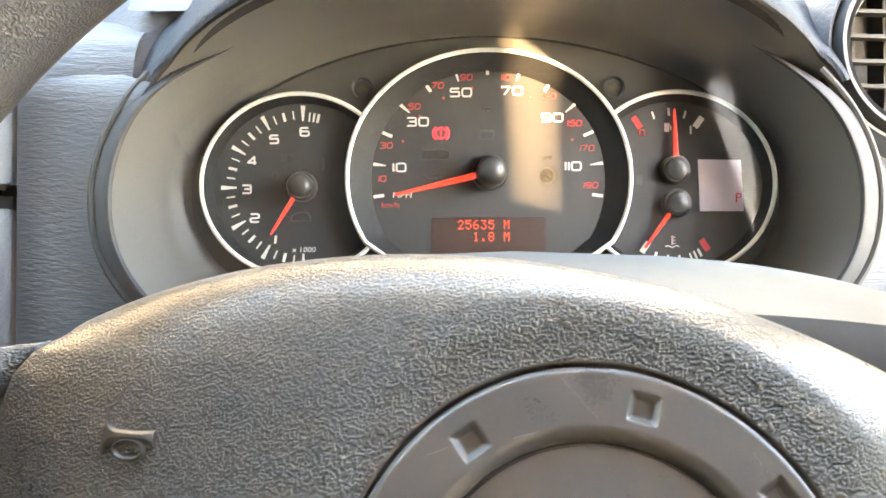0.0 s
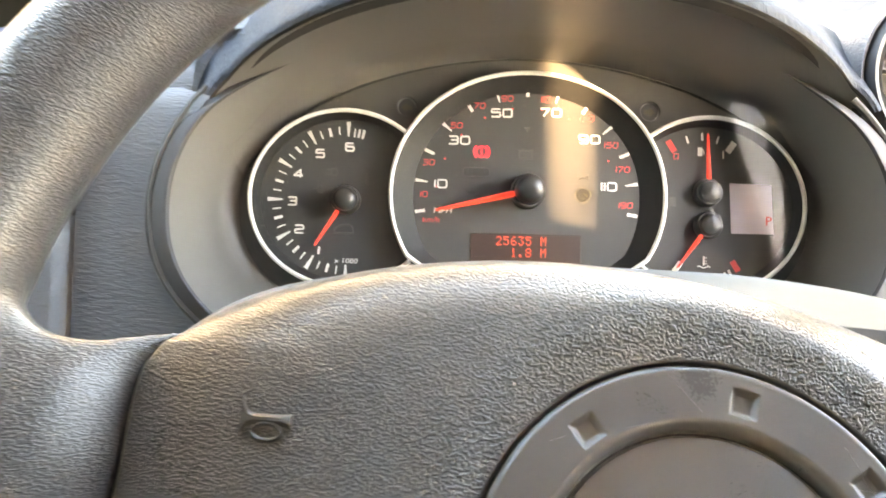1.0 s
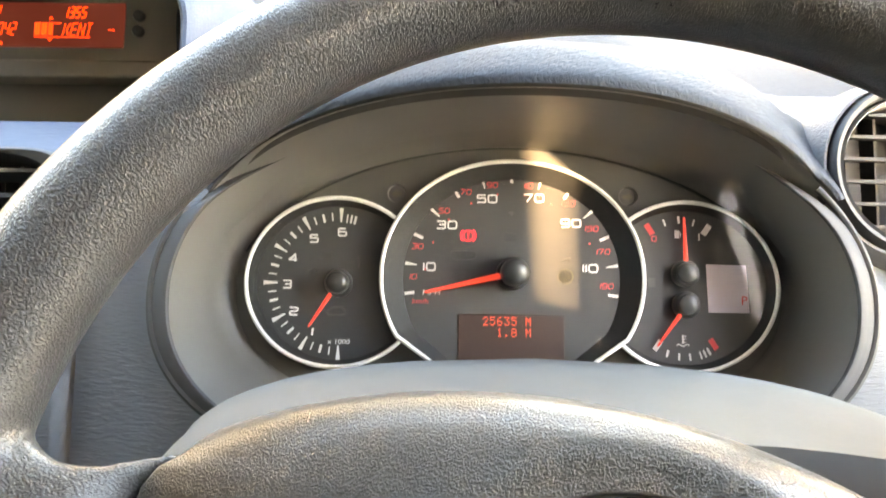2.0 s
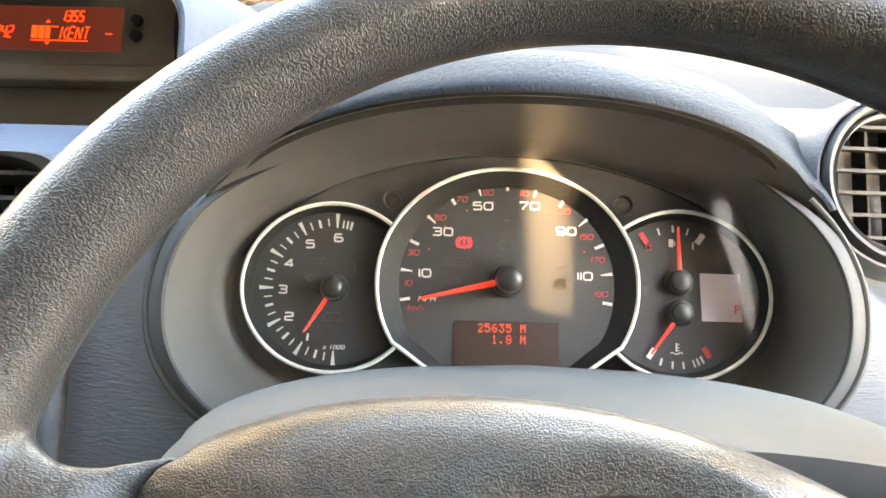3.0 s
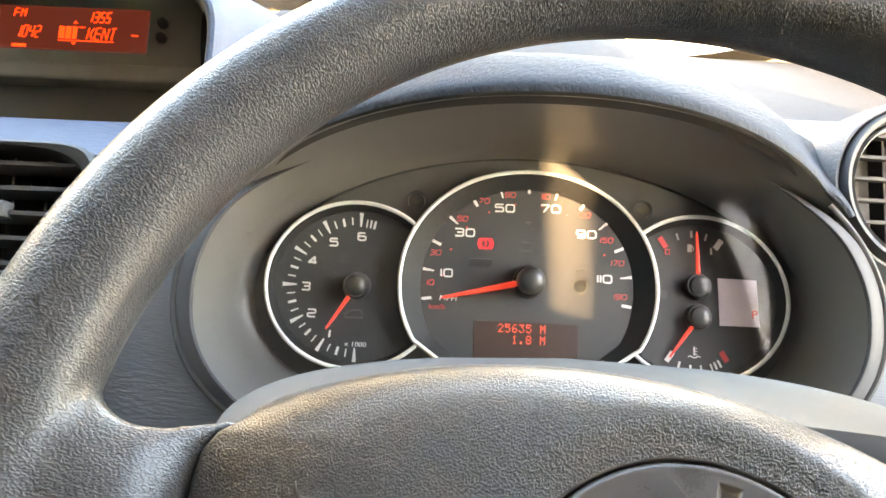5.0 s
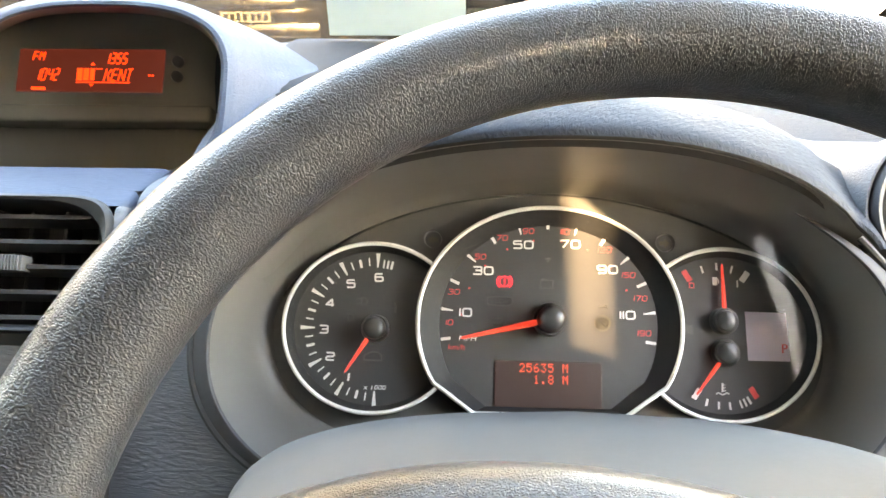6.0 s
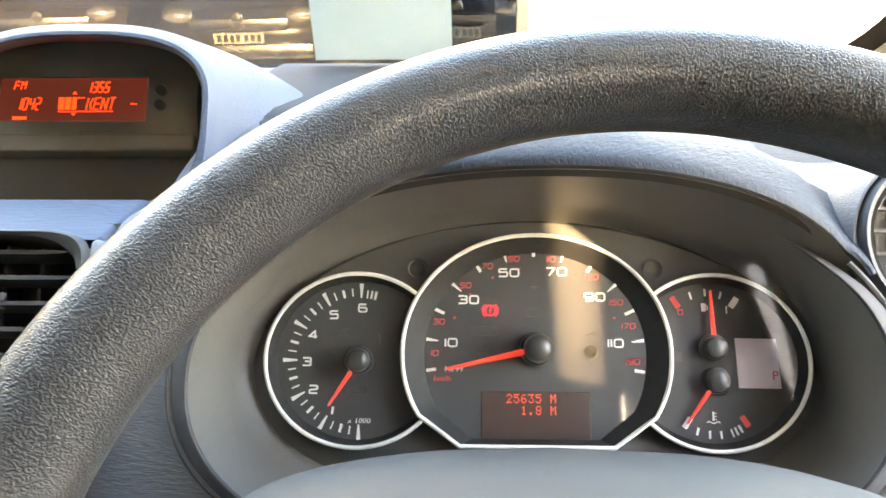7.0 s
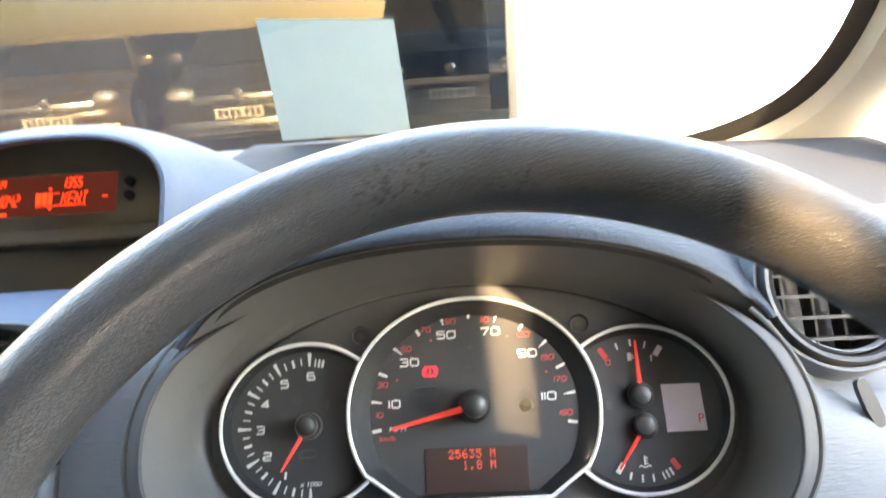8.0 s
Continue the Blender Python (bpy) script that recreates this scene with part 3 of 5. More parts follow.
part("gap", tube([(front(t, 1.006)[0], front_y(t) + 0.0034, front(t, 1.006)[1]) for t in [radians(a) for a in range(150, 391, 2)]], 0.0021, 8), DARK, surround, "narrow dark gap")
# shadow gap between the cowl and the plate of the dials
part("gap", tube([(inner(radians(a))[0], -0.0022, inner(radians(a))[1]) for a in range(14, 167, 2)], 0.0008, 6), DARK, surround, "narrow dark gap")
# visor over the dials: a thin dark lip, then a grained top that swells back and sinks behind its crest
rows = []
for half, rise, back, square in ((0.174, 0.0525, 0.010, 2.35), (0.176, 0.0535, 0.002, 2.35), (0.1775, 0.0550, -0.0010, 2.35), (0.1795, 0.0575, -0.0018, 2.35), (0.1815, 0.0605, -0.0008, 2.36),
                                 (0.1845, 0.0660, 0.004, 2.42), (0.1890, 0.0750, 0.014, 2.75), (0.1935, 0.0845, 0.026, 3.2), (0.1970, 0.0925, 0.040, 3.7), (0.1990, 0.0995, 0.058, 4.0),
                                 (0.2000, 0.1050, 0.080, 4.0), (0.2000, 0.1085, 0.105, 4.0), (0.2000, 0.1080, 0.128, 4.0), (0.198, 0.098, 0.148, 4.0), (0.193, 0.070, 0.160, 4.0)):
    rows.append([visor_point(t, half, rise, back, square) for t in TOPS])
part("visor_lip", loft(rows[:3], False), LIP, surround, "dark brown-black front lip of the visor")
part("visor", loft(rows[2:], False), VISOR, surround, "blue-grey grained visor top")

# ---- instrument cluster ----
cluster = thing("instrument_cluster", DIAL, "car instrument cluster with three dark dials and white rings", "instrument cluster")
part("backplate", slab([inner(t, 1.02) for t in ANG], -0.001, 0.012), PLATE, cluster, "dark grey moulded plate")


def speedo_outline(grow):
    pts = []
    for k in range(120):
        t = 2 * math.pi * k / 120
        x, z = superellipse(t, 0.0812 + grow, 0.0730 + grow, 2.06)
        z += 0.0006
        low = -0.0543 - grow
        if z < low + 0.016:
            lim = 0.046 + grow + max(0.0, z - low) * 1.38
            z = max(z, low)
            x = max(-lim, min(lim, x))
        pts.append((x, z))
    return pts


def dial_ring(outline, closed=True, width=0.0013):
    return tube([(x, -0.0105, z) for x, z in outline], width, 8, closed, 1.2)


def ellipse_arc(cx, cz, a, b, t0, t1, n=90):
    return [(cx + a * math.cos(radians(t0 + (t1 - t0) * k / n)), cz + b * math.sin(radians(t0 + (t1 - t0) * k / n))) for k in range(n + 1)]


def dial(name, cx, cz, outline_wall, outline_face, parent, label):
    holder = part(name, slab(outline_face, -0.0016, 0.0), FACE, parent, label)
    n = len(outline_wall)
    bm = loft([[(x, -0.0005, z) for x, z in outline_wall], [(x, -0.0095, z) for x, z in outline_wall],
               [(x, -0.0098, z) for x, z in [(cx + (x - cx) * 0.985, cz + (z - cz) * 0.985) for x, z in outline_wall]],
               [(x, -0.0017, z) for x, z in outline_face]])
    part("dial_wall", bm, CHAMFER, holder)
    return holder


# speedometer
wall = speedo_outline(0.0)
face = [(x * 0.84, z * 0.86 if z > 0 else z * 0.93) for x, z in wall]
speedo = dial("speedometer", 0, 0, wall, face, cluster, "large black speedometer dial")
part("ring", dial_ring(speedo_outline(0.0)), RING, speedo, "thin white metal ring")
for k in range(13):
    a = 90 + 16.4 * (6 - k)
    odd = k % 2
    length = 0.0074 if odd else 0.0062
    r = 0.0676 - length / 2
    part("tick_mark", bar(r * math.cos(radians(a)), r * math.sin(radians(a)), length, 0.0021 if odd else 0.0019, a, -0.0017, taper=0.35 if odd else 1.0), WHITE, speedo)
for text, x, z in (("10", -0.0516, 0.0073), ("30", -0.0410, 0.0340), ("50", -0.0157, 0.0511), ("70", 0.0140, 0.0519), ("90", 0.0375, 0.0361), ("110", 0.0497, 0.0076)):
    numeral(text, x, z, 0.0057, 0.0063, 0.00105, speedo, WHITE)
writing("MPH", 0.0046, -0.0502, -0.0090, -0.0019, speedo, WHITE, "lettering", wide=1.25, slant=0.15)
writing("km/h", 0.0046, -0.0571, -0.0147, -0.0019, speedo, REDINK, "lettering", wide=1.15, slant=0.1)
for text, x, z in (("10", -0.0616, 0.0008), ("30", -0.0592, 0.0202), ("50", -0.0428, 0.0430), ("70", -0.0292, 0.0553), ("90", -0.0124, 0.0600),
                   ("110", 0.0109, 0.0598), ("130", 0.0360, 0.0487), ("150", 0.0508, 0.0328), ("170", 0.0580, 0.0182), ("190", 0.0600, -0.0035)):
    numeral(text, x, z, 0.0037, 0.0034, 0.00052, speedo, REDINK, 0.15)
for k in range(10):
    a = 174 - 18.6 * k
    part("dot", moved(lathe([(0, -0.0004), (0.0007, -0.0004), (0.0007, 0), (0, 0)], 10), Matrix.Translation((0.0545 * math.cos(radians(a)), -0.0019, 0.0545 * math.sin(radians(a)))) @ FACE_OUT), REDINK, speedo)


def needle(name, px, pz, tx, tz, width, parent, cap_r, cap_h, y0=-0.007, label="slim red needle"):
    """A needle from its pivot to its tip, with a black cap on the pivot."""
    d = Vector((tx - px, tz - pz))
    ang = math.degrees(math.atan2(d.y, d.x))
    bm = bmesh.new()
    c, s = math.cos(radians(ang)), math.sin(radians(ang))
    L = d.length
    rows = []
    for f, w, h in ((0.02, width, 0.0016), (0.5, width * 0.75, 0.0014), (0.97, width * 0.42, 0.001), (1.0, width * 0.15, 0.0005)):
        rows.append([(px + c * L * f - s * q, y0 + 0.0035 * f + dy, pz + s * L * f + c * q) for q, dy in ((-w / 2, h / 2), (-w / 4, -h / 2), (w / 4, -h / 2), (w / 2, h / 2))])
    nd = part(name, loft(rows, True, True), NEEDLE, parent, label)
    cap = lathe([(cap_r * 0.98, 0.0), (cap_r, cap_h * 0.35), (cap_r * 0.97, cap_h * 0.7), (cap_r * 0.86, cap_h * 0.9), (cap_r * 0.6, cap_h), (0, cap_h * 1.04)], 40)
    join(cap, lathe([(cap_r * 1.22, 0.0), (cap_r * 1.20, 0.0045), (cap_r * 1.10, 0.0060), (cap_r * 0.9, 0.0062)], 40))
    part("needle_cap", moved(cap, Matrix.Translation((px, -0.0022, pz)) @ FACE_OUT), CAP, parent, "black domed cap")
    return nd


needle("needle", 0.0010, 0.0036, -0.0544, -0.0090, 0.0044, speedo, 0.0086, 0.0230, -0.009)
odo = part("odometer_display", box(-0.0330, 0.0333, -0.0024, -0.0012, -0.0505, -0.0222, 0.0004, 1), SCREEN, speedo, "dark brown display window")
dot_text("25635 M", -0.0176, -0.0290, (0.00066, 0.00077), 0.00445, -0.0027, speedo, ODOMETER)
dot_text("1.8 M", -0.0087, -0.0360, (0.00066, 0.00077), 0.00445, -0.0027, speedo, ODOMETER)


def circle_arc(cx, cz, r, t0, t1, n=28):
    return [(cx + r * math.cos(radians(t0 + (t1 - t0) * k / n)), -0.0019, cz + r * math.sin(radians(t0 + (t1 - t0) * k / n))) for k in range(n + 1)]


def stroke(points, width=0.0004):
    return tube([(x, -0.0019, z) for x, z in points], width, 6)


# brake warning lamp: a ring with an exclamation mark between two brackets
bm = tube(circle_arc(-0.0273, 0.0273, 0.0032, 0, 360, 40)[:-1], 0.00024, 6, True)
join(bm, tube(circle_arc(-0.0273, 0.0273, 0.0047, 130, 230), 0.00024, 6))
join(bm, tube(circle_arc(-0.0273, 0.0273, 0.0047, -50, 50), 0.00024, 6))
join(bm, bar(-0.0273, 0.0280, 0.0026, 0.0005, 90, -0.0018))
join(bm, bar(-0.0273, 0.0257, 0.0005, 0.0005, 90, -0.0018))
part("brake_lamp", bm, LAMPRED, speedo, "glowing red brake warning symbol")
stop = part("stop_lamp", tube([(x, -0.0019, z) for x, z in [(-0.0305 + superellipse(2 * math.pi * k / 40, 0.0078, 0.0026, 5)[0], 0.0147 + superellipse(2 * math.pi * k / 40, 0.0078, 0.0026, 5)[1]) for k in range(40)]], 0.0003, 6, True), DIMLAMP, speedo, "unlit stop lamp")
writing("STOP", 0.0040, -0.0305, 0.0147, -0.0019, speedo, DIMLAMP, "lettering", wide=1.3)
cruise = part("cruise_lamp", slab([(0.0342 + 0.0052 * math.cos(radians(9 * k)), 0.0021 + 0.0052 * math.sin(radians(9 * k))) for k in range(40)], -0.0016, -0.0010), OLIVELAMP, speedo, "unlit olive cruise control lamp")
bm = tube(circle_arc(0.0342, 0.0021, 0.0034, 0, 360, 40)[:-1], 0.0003, 6, True)
join(bm, stroke([(0.0318, 0.0045), (0.0366, -0.0003)]))
join(bm, tube(circle_arc(0.0342, 0.0021, 0.0018, 20, 250), 0.0003, 6))
part("symbol", bm, DARK, cruise)
part("battery_lamp", join(stroke([(-0.0046, 0.0235), (0.0032, 0.0235), (0.0032, 0.0285), (-0.0046, 0.0285), (-0.0046, 0.0235)], 0.0003), stroke([(-0.0032, 0.0293), (-0.0018, 0.0293)], 0.0004)), DIMLAMP, speedo)
part("oil_lamp", join(stroke([(-0.0385, 0.0035), (-0.0340, 0.0010), (-0.0300, 0.0010), (-0.0280, 0.0040), (-0.0330, 0.0035)], 0.0003), stroke([(-0.031, 0.0045), (-0.031, 0.0055)], 0.0003)), DIMLAMP, speedo)
part("service_lamp", stroke([(0.0315, 0.0120), (0.0345, 0.0128), (0.0372, 0.0120), (0.0372, 0.0140), (0.0345, 0.0132)], 0.0005), DIMLAMP, speedo)
part("door_lamp", join(stroke([(-0.0018, 0.0420), (0.0018, 0.0420)], 0.0006), stroke([(0.0, 0.0400), (0.0, 0.0430)], 0.0004)), DIMLAMP, speedo)

def beside(outline, clear=1.015):
    """Keeps a small dial's outline clear of the speedometer."""
    pts = []
    for x, z in outline:
        f = math.hypot(x / 0.0812, z / 0.0730)
        pts.append((x * clear / f, z * clear / f) if f < clear else (x, z))
    return pts


# rev counter
TC, TZ = -0.1082, -0.0040
wall = beside(ellipse_arc(-0.1091, -0.0034, 0.0557, 0.0524, 0, 360, 90)[:-1])
face = beside(ellipse_arc(-0.1088, -0.0034, 0.0515, 0.0484, 0, 360, 90)[:-1], 1.03)
revs = dial("rev_counter", -0.1091, -0.0034, wall, face, cluster, "black rev counter dial")
part("ring", dial_ring(ellipse_arc(-0.1091, -0.0034, 0.0557, 0.0524, 50, 316), False), RING, revs, "thin white metal ring")
for k in range(25):
    a = 270.5 - 30.1 * k / 4
    kind = 2 if k % 4 == 0 else (1 if k % 2 == 0 else 0)
    length, w = ((0.0050, 0.0008), (0.0052, 0.0016), (0.0090, 0.0026))[kind]
    r = 0.0478 - length / 2 - (0.0 if kind == 2 else 0.0028)
    part("tick_mark", bar(TC + r * math.cos(radians(a)), TZ + r * math.sin(radians(a)), length, w, a, -0.0017, taper=0.35 if kind == 2 else 1.0), WHITE, revs)
for i in range(3):
    a = 84.5 - 3.6 * i
    part("tick_mark", bar(TC + 0.0412 * math.cos(radians(a)), TZ + 0.0412 * math.sin(radians(a)), 0.0052, 0.0009 + 0.0003 * i, a, -0.0017), WHITE, revs)
for text, x, z in (("6", -0.1071, 0.0284), ("5", -0.1251, 0.0241), ("4", -0.1379, 0.0116), ("3", -0.1411, -0.0051), ("2", -0.1363, -0.0220)):
    numeral(text, x, z, 0.0057, 0.0060, 0.00110, revs, WHITE)
numeral("1", -0.1241, -0.0346, 0.0058, 0.0012, 0.00130, revs, WHITE, 0.12)
writing("x 1000", 0.0042, -0.1076, -0.0407, -0.0019, revs, WHITE, "lettering", wide=1.2, slant=0.1)
needle("needle", TC, TZ, -0.1266, -0.0319, 0.0032, revs, 0.0072, 0.0150, -0.008)
bm = join(stroke([(-0.1180, 0.0150), (-0.1150, 0.0150), (-0.1140, 0.0130), (-0.1150, 0.0110), (-0.1180, 0.0110), (-0.1180, 0.0150)], 0.0003), stroke([(-0.1210, 0.0145), (-0.1190, 0.0145)], 0.0003))
join(bm, stroke([(-0.1210, 0.0115), (-0.1190, 0.0115)], 0.0003))
part("beam_lamp", bm, DIMLAMP, revs)
part("fog_lamp", join(stroke([(-0.1260, 0.0045), (-0.1235, 0.0045), (-0.1225, 0.0025), (-0.1235, 0.0005), (-0.1260, 0.0005), (-0.1260, 0.0045)], 0.0003), stroke([(-0.1285, 0.0025), (-0.1265, 0.0025)], 0.0003)), DIMLAMP, revs)
part("airbag_lamp", stroke([(-0.0965, 0.0060), (-0.0960, 0.0100), (-0.0970, 0.0125)], 0.0006), DIMLAMP, revs)
part("engine_lamp", stroke([(-0.1150, -0.0215), (-0.1110, -0.0190), (-0.1060, -0.0190), (-0.1040, -0.0210), (-0.1040, -0.0240), (-0.1150, -0.0240), (-0.1150, -0.0215)], 0.0005), DIMLAMP, revs)

# fuel and temperature gauge
wall = beside(ellipse_arc(0.1075, -0.0034, 0.0557, 0.0524, 0, 360, 90)[:-1])
face = beside(ellipse_arc(0.1080, -0.0034, 0.0515, 0.0484, 0, 360, 90)[:-1], 1.03)
gauge = dial("fuel_gauge", 0.1075, -0.0034, wall, face, cluster, "black fuel and temperature dial with two needles")
part("ring", dial_ring(ellipse_arc(0.1075, -0.0034, 0.0557, 0.0524, 130, -136), False), RING, gauge, "thin white metal ring")
for x, z, length, w, a in ((0.0965, 0.0372, 0.0045, 0.0011, 108), (0.1055, 0.0392, 0.0045, 0.0013, 93), (0.1148, 0.0374, 0.0045, 0.0011, 74), (0.1228, 0.0330, 0.0072, 0.0036, 55), (0.1182, 0.0285, 0.0045, 0.0009, 90),
                           (0.0972, -0.0448, 0.0045, 0.0014, 75), (0.1044, -0.0466, 0.0045, 0.0012, 88), (0.1112, -0.0467, 0.0045, 0.0012, 96), (0.0912, -0.0398, 0.0072, 0.0032, 56),
                           (0.1178, -0.0455, 0.0048, 0.0010, 110), (0.1203, -0.0444, 0.0048, 0.0012, 114), (0.1228, -0.0430, 0.0048, 0.0014, 118)):
    part("tick_mark", bar(x, z, length, w, a, -0.0017), WHITE, gauge)
part("warning_mark", bar(0.0870, 0.0330, 0.0078, 0.0034, 122, -0.0017), REDINK, gauge, "red empty mark")
part("warning_mark", bar(0.1258, -0.0385, 0.0072, 0.0034, 122, -0.0017), REDINK, gauge, "red hot mark")
bm = bar(0.1043, 0.0300, 0.0050, 0.0028, 90, -0.0017)
join(bm, stroke([(0.1060, 0.0315), (0.1066, 0.0300), (0.1066, 0.0285)], 0.0003))
part("fuel_symbol", bm, WHITE, gauge)
bm = stroke([(0.1069, -0.0330), (0.1069, -0.0385)], 0.0006)
for dz in (0.0, 0.0018, 0.0036):
    join(bm, stroke([(0.1069, -0.0340 - dz), (0.1088, -0.0340 - dz)], 0.0003))
join(bm, stroke([(0.1030, -0.0395), (0.1043, -0.0388), (0.1056, -0.0395), (0.1069, -0.0400), (0.1082, -0.0395), (0.1095, -0.0388), (0.1108, -0.0395)], 0.0004))
part("coolant_symbol", bm, WHITE, gauge)
part("reserve_lamp", stroke([(0.0885, 0.0285), (0.0912, 0.0285), (0.0912, 0.0255), (0.0885, 0.0255), (0.0885, 0.0285)], 0.0004), REDINK, gauge)
part("pump_lamp", bar(0.0880, -0.0005, 0.0055, 0.0040, 90, -0.0016), DIMLAMP, gauge)
needle("needle", 0.1082, 0.0050, 0.1083, 0.0405, 0.0034, gauge, 0.0068, 0.0095, -0.008)
needle("needle", 0.1085, -0.0145, 0.0905, -0.0405, 0.0032, gauge, 0.0068, 0.0095, -0.008)
part("gear_display", slab([(0.1222, 0.0112), (0.1470, 0.0108), (0.1486, -0.0190), (0.1232, -0.0190)], -0.0022, -0.0012), LCD, gauge, "pale lilac display window")
writing("P", 0.0080, 0.1452, -0.0115, -0.0026, gauge, REDINK, "readout")

# turn signal lamps beside the speedometer
for x, z, s in ((-0.0732, 0.0535, -1), (0.0735, 0.0535, 1)):
    lamp = part("turn_lamp", moved(lathe([(0.0062, 0.0035), (0.0056, 0.0030), (0.0052, 0.0004), (0, 0.0004)], 32), Matrix.Translation((x, -0.0005, z)) @ FACE_OUT), SATIN, cluster, "small round unlit turn signal lamp")
    arrow = slab([(x + s * 0.0035, z), (x + s * 0.0002, z + 0.0030), (x + s * 0.0002, z + 0.0013), (x - s * 0.0030, z + 0.0013), (x - s * 0.0030, z - 0.0013), (x + s * 0.0002, z - 0.0013), (x + s * 0.0002, z - 0.0030)], -0.0014, -0.0010)
    part("arrow", arrow, OLIVELAMP, lamp)

# clear cover over the dials, bowed forwards
rows = []
for f in (1.0, 0.85, 0.65, 0.45, 0.25, 0.08, 0.001):
    row = []
    for t in ANG:
        x, z = inner(t, 1.02)
        row.append((x * f, -0.0420 + 0.0190 * (x * f / 0.175) ** 2 + 0.001 * f * f, z * f))
    rows.append(row)
bm = loft(rows)
lens_cover = part("lens_cover", bm, LENS, cluster, "clear plastic cover")
lens_cover.visible_shadow = False
# ---- steering wheel ----
tilt, yaw = radians(19.0), radians(0.87)
right = Vector((math.cos(yaw), math.sin(yaw), 0))
upward = Vector((-math.sin(yaw) * math.sin(tilt), math.cos(yaw) * math.sin(tilt), math.cos(tilt)))
out = right.cross(upward)
turn = Matrix((right, upward, out)).transposed().to_4x4()
WHEEL = DIAL @ Matrix.Translation((0.0147, -0.2949, -0.0815)) @ turn
wheel = thing("steering_wheel", WHEEL, "dark grey leather-grained plastic steering wheel before the dials", "steering wheel")
R_RIM, R_TUBE = 0.1713, 0.0169
rows = []
for k in range(180):
    a = 2 * math.pi * k / 180
    c, s = math.cos(a), math.sin(a)
    rows.append([((R_RIM + R_TUBE * math.cos(b)) * c, (R_RIM + R_TUBE * math.cos(b)) * s, R_TUBE * 1.02 * math.sin(b)) for b in [2 * math.pi * j / 40 for j in range(40)]])
rows.append(rows[0])
bm = loft(rows)
bmesh.ops.remove_doubles(bm, verts=bm.verts, dist=1e-6)
moulding = bm

HUB = Matrix.Translation((-0.0150, -0.0300, 0)) @ Matrix.Rotation(radians(-8), 4, "Z")


def pad_top(p):
    return 0.0648 - 2.20 * p * p - 0.085 * p


def pad_height(p, q):
    base = 0.0196 - 2.5 * p * p
    lim = pad_top(p) if q > 0 else 0.088
    f = min(1.0, abs(q) / lim)
    return -0.045 + (base + 0.045) * (1 - f ** 5.5) ** (1 / 5.5)


def pad_face(p, q):
    """The cover's front, which dips in a shallow bowl towards the emblem."""
    w = pad_height(p, q)
    f = max(0.0, min(1.0, (0.056 - math.hypot(p, q)) / 0.0134))
    return w - max(0.0, w - 0.0142) * f * f * (3 - 2 * f)


PW = 0.109


def seam_bulge(q):
    """How much wider than at its top the cover is along its side seam."""
    return float(np.interp(q, (-0.08, 0.005, 0.015, 0.0228, 0.0293, 0.0346, 0.0388, 0.045), (0.02, 0.0495, 0.0606, 0.068, 0.067, 0.046, 0.004, -0.03)))


def slant(p, q):
    """The cover swells towards the seam on either side."""
    return p * (1 + seam_bulge(q) * (abs(p) / PW) ** 3)


rows = []
N = 220
for i in range(-3, N + 4):
    s = max(-1.0, min(1.0, -1 + 2 * i / N))
    over = max(0, -i, i - N)
    p = s * (PW + (0.0004, 0.0012, 0.0014)[over - 1] * 1.0 if over else PW)
    row = []
    for j in range(-100, 101):
        t = j / 100
        t = math.copysign(1 - (1 - abs(t)) ** 1.6, t)
        q = t * (pad_top(p) if t > 0 else 0.088)
        w = pad_face(p, q) - (0.012 if math.hypot(p, q) < 0.0436 else 0.0)
        w -= (0.0, 0.0006, 0.002, 0.02)[over]
        row.append(HUB @ Vector((slant(p, q), q, w)))
    rows.append(row)
pad = part("airbag_cover", loft(rows, False), PAD, wheel, "grained airbag cover")

# the edge of the hole for the emblem, grained up to a narrow smooth lip
def hole_edge(steps):
    rows = []
    for r, lift in steps:
        row = []
        for k in range(240):
            p, q = r * math.sin(2 * math.pi * k / 240), r * math.cos(2 * math.pi * k / 240)
            row.append(HUB @ Vector((slant(p, q), q, pad_face(p, q) + lift)))
        rows.append(row)
    return loft(rows)


part("emblem_edge", hole_edge(((0.0462, -0.0003), (0.0456, 0.00006), (0.0445, 0.0001), (0.0434, 0.0001), (0.0427, 0.0))), PAD, wheel)
part("emblem_lip", hole_edge(((0.0427, 0.0), (0.0424, -0.00004), (0.0421, -0.0003), (0.04195, -0.0009), (0.04195, -0.008))), PADPLAIN, wheel, "narrow smooth lip")

# centre emblem ring with three square pits, and the plain disc inside it
PITS = [(-41.9, 0.0350), (7.5, 0.0355), (48.0, 0.0360)]


def ring_height(r, a):
    if r > 0.0394:
        h = 0.0142 - (max(0.0, r - 0.0404) / 0.0011) ** 2 * 0.0016
    elif r > 0.0318:
        h = 0.0142 + 0.0004 * (0.0394 - r) / 0.008
    elif r > 0.0292:
        h = 0.0146 - 0.0030 * (1 - math.sqrt(max(0.0, 1 - ((0.0318 - r) / 0.0026) ** 2)))
    else:
        h = 0.0112
    x, y = r * math.sin(a), r * math.cos(a)
    for deg, rr in PITS:
        b = radians(deg)
        u = x * math.cos(b) - y * math.sin(b)
        v = x * math.sin(b) + y * math.cos(b) - rr
        m = max(abs(u), abs(v))
        if m < 0.0026:
            h -= min(0.0012, (0.0026 - m) * 1.1)
    return h + 0.0013


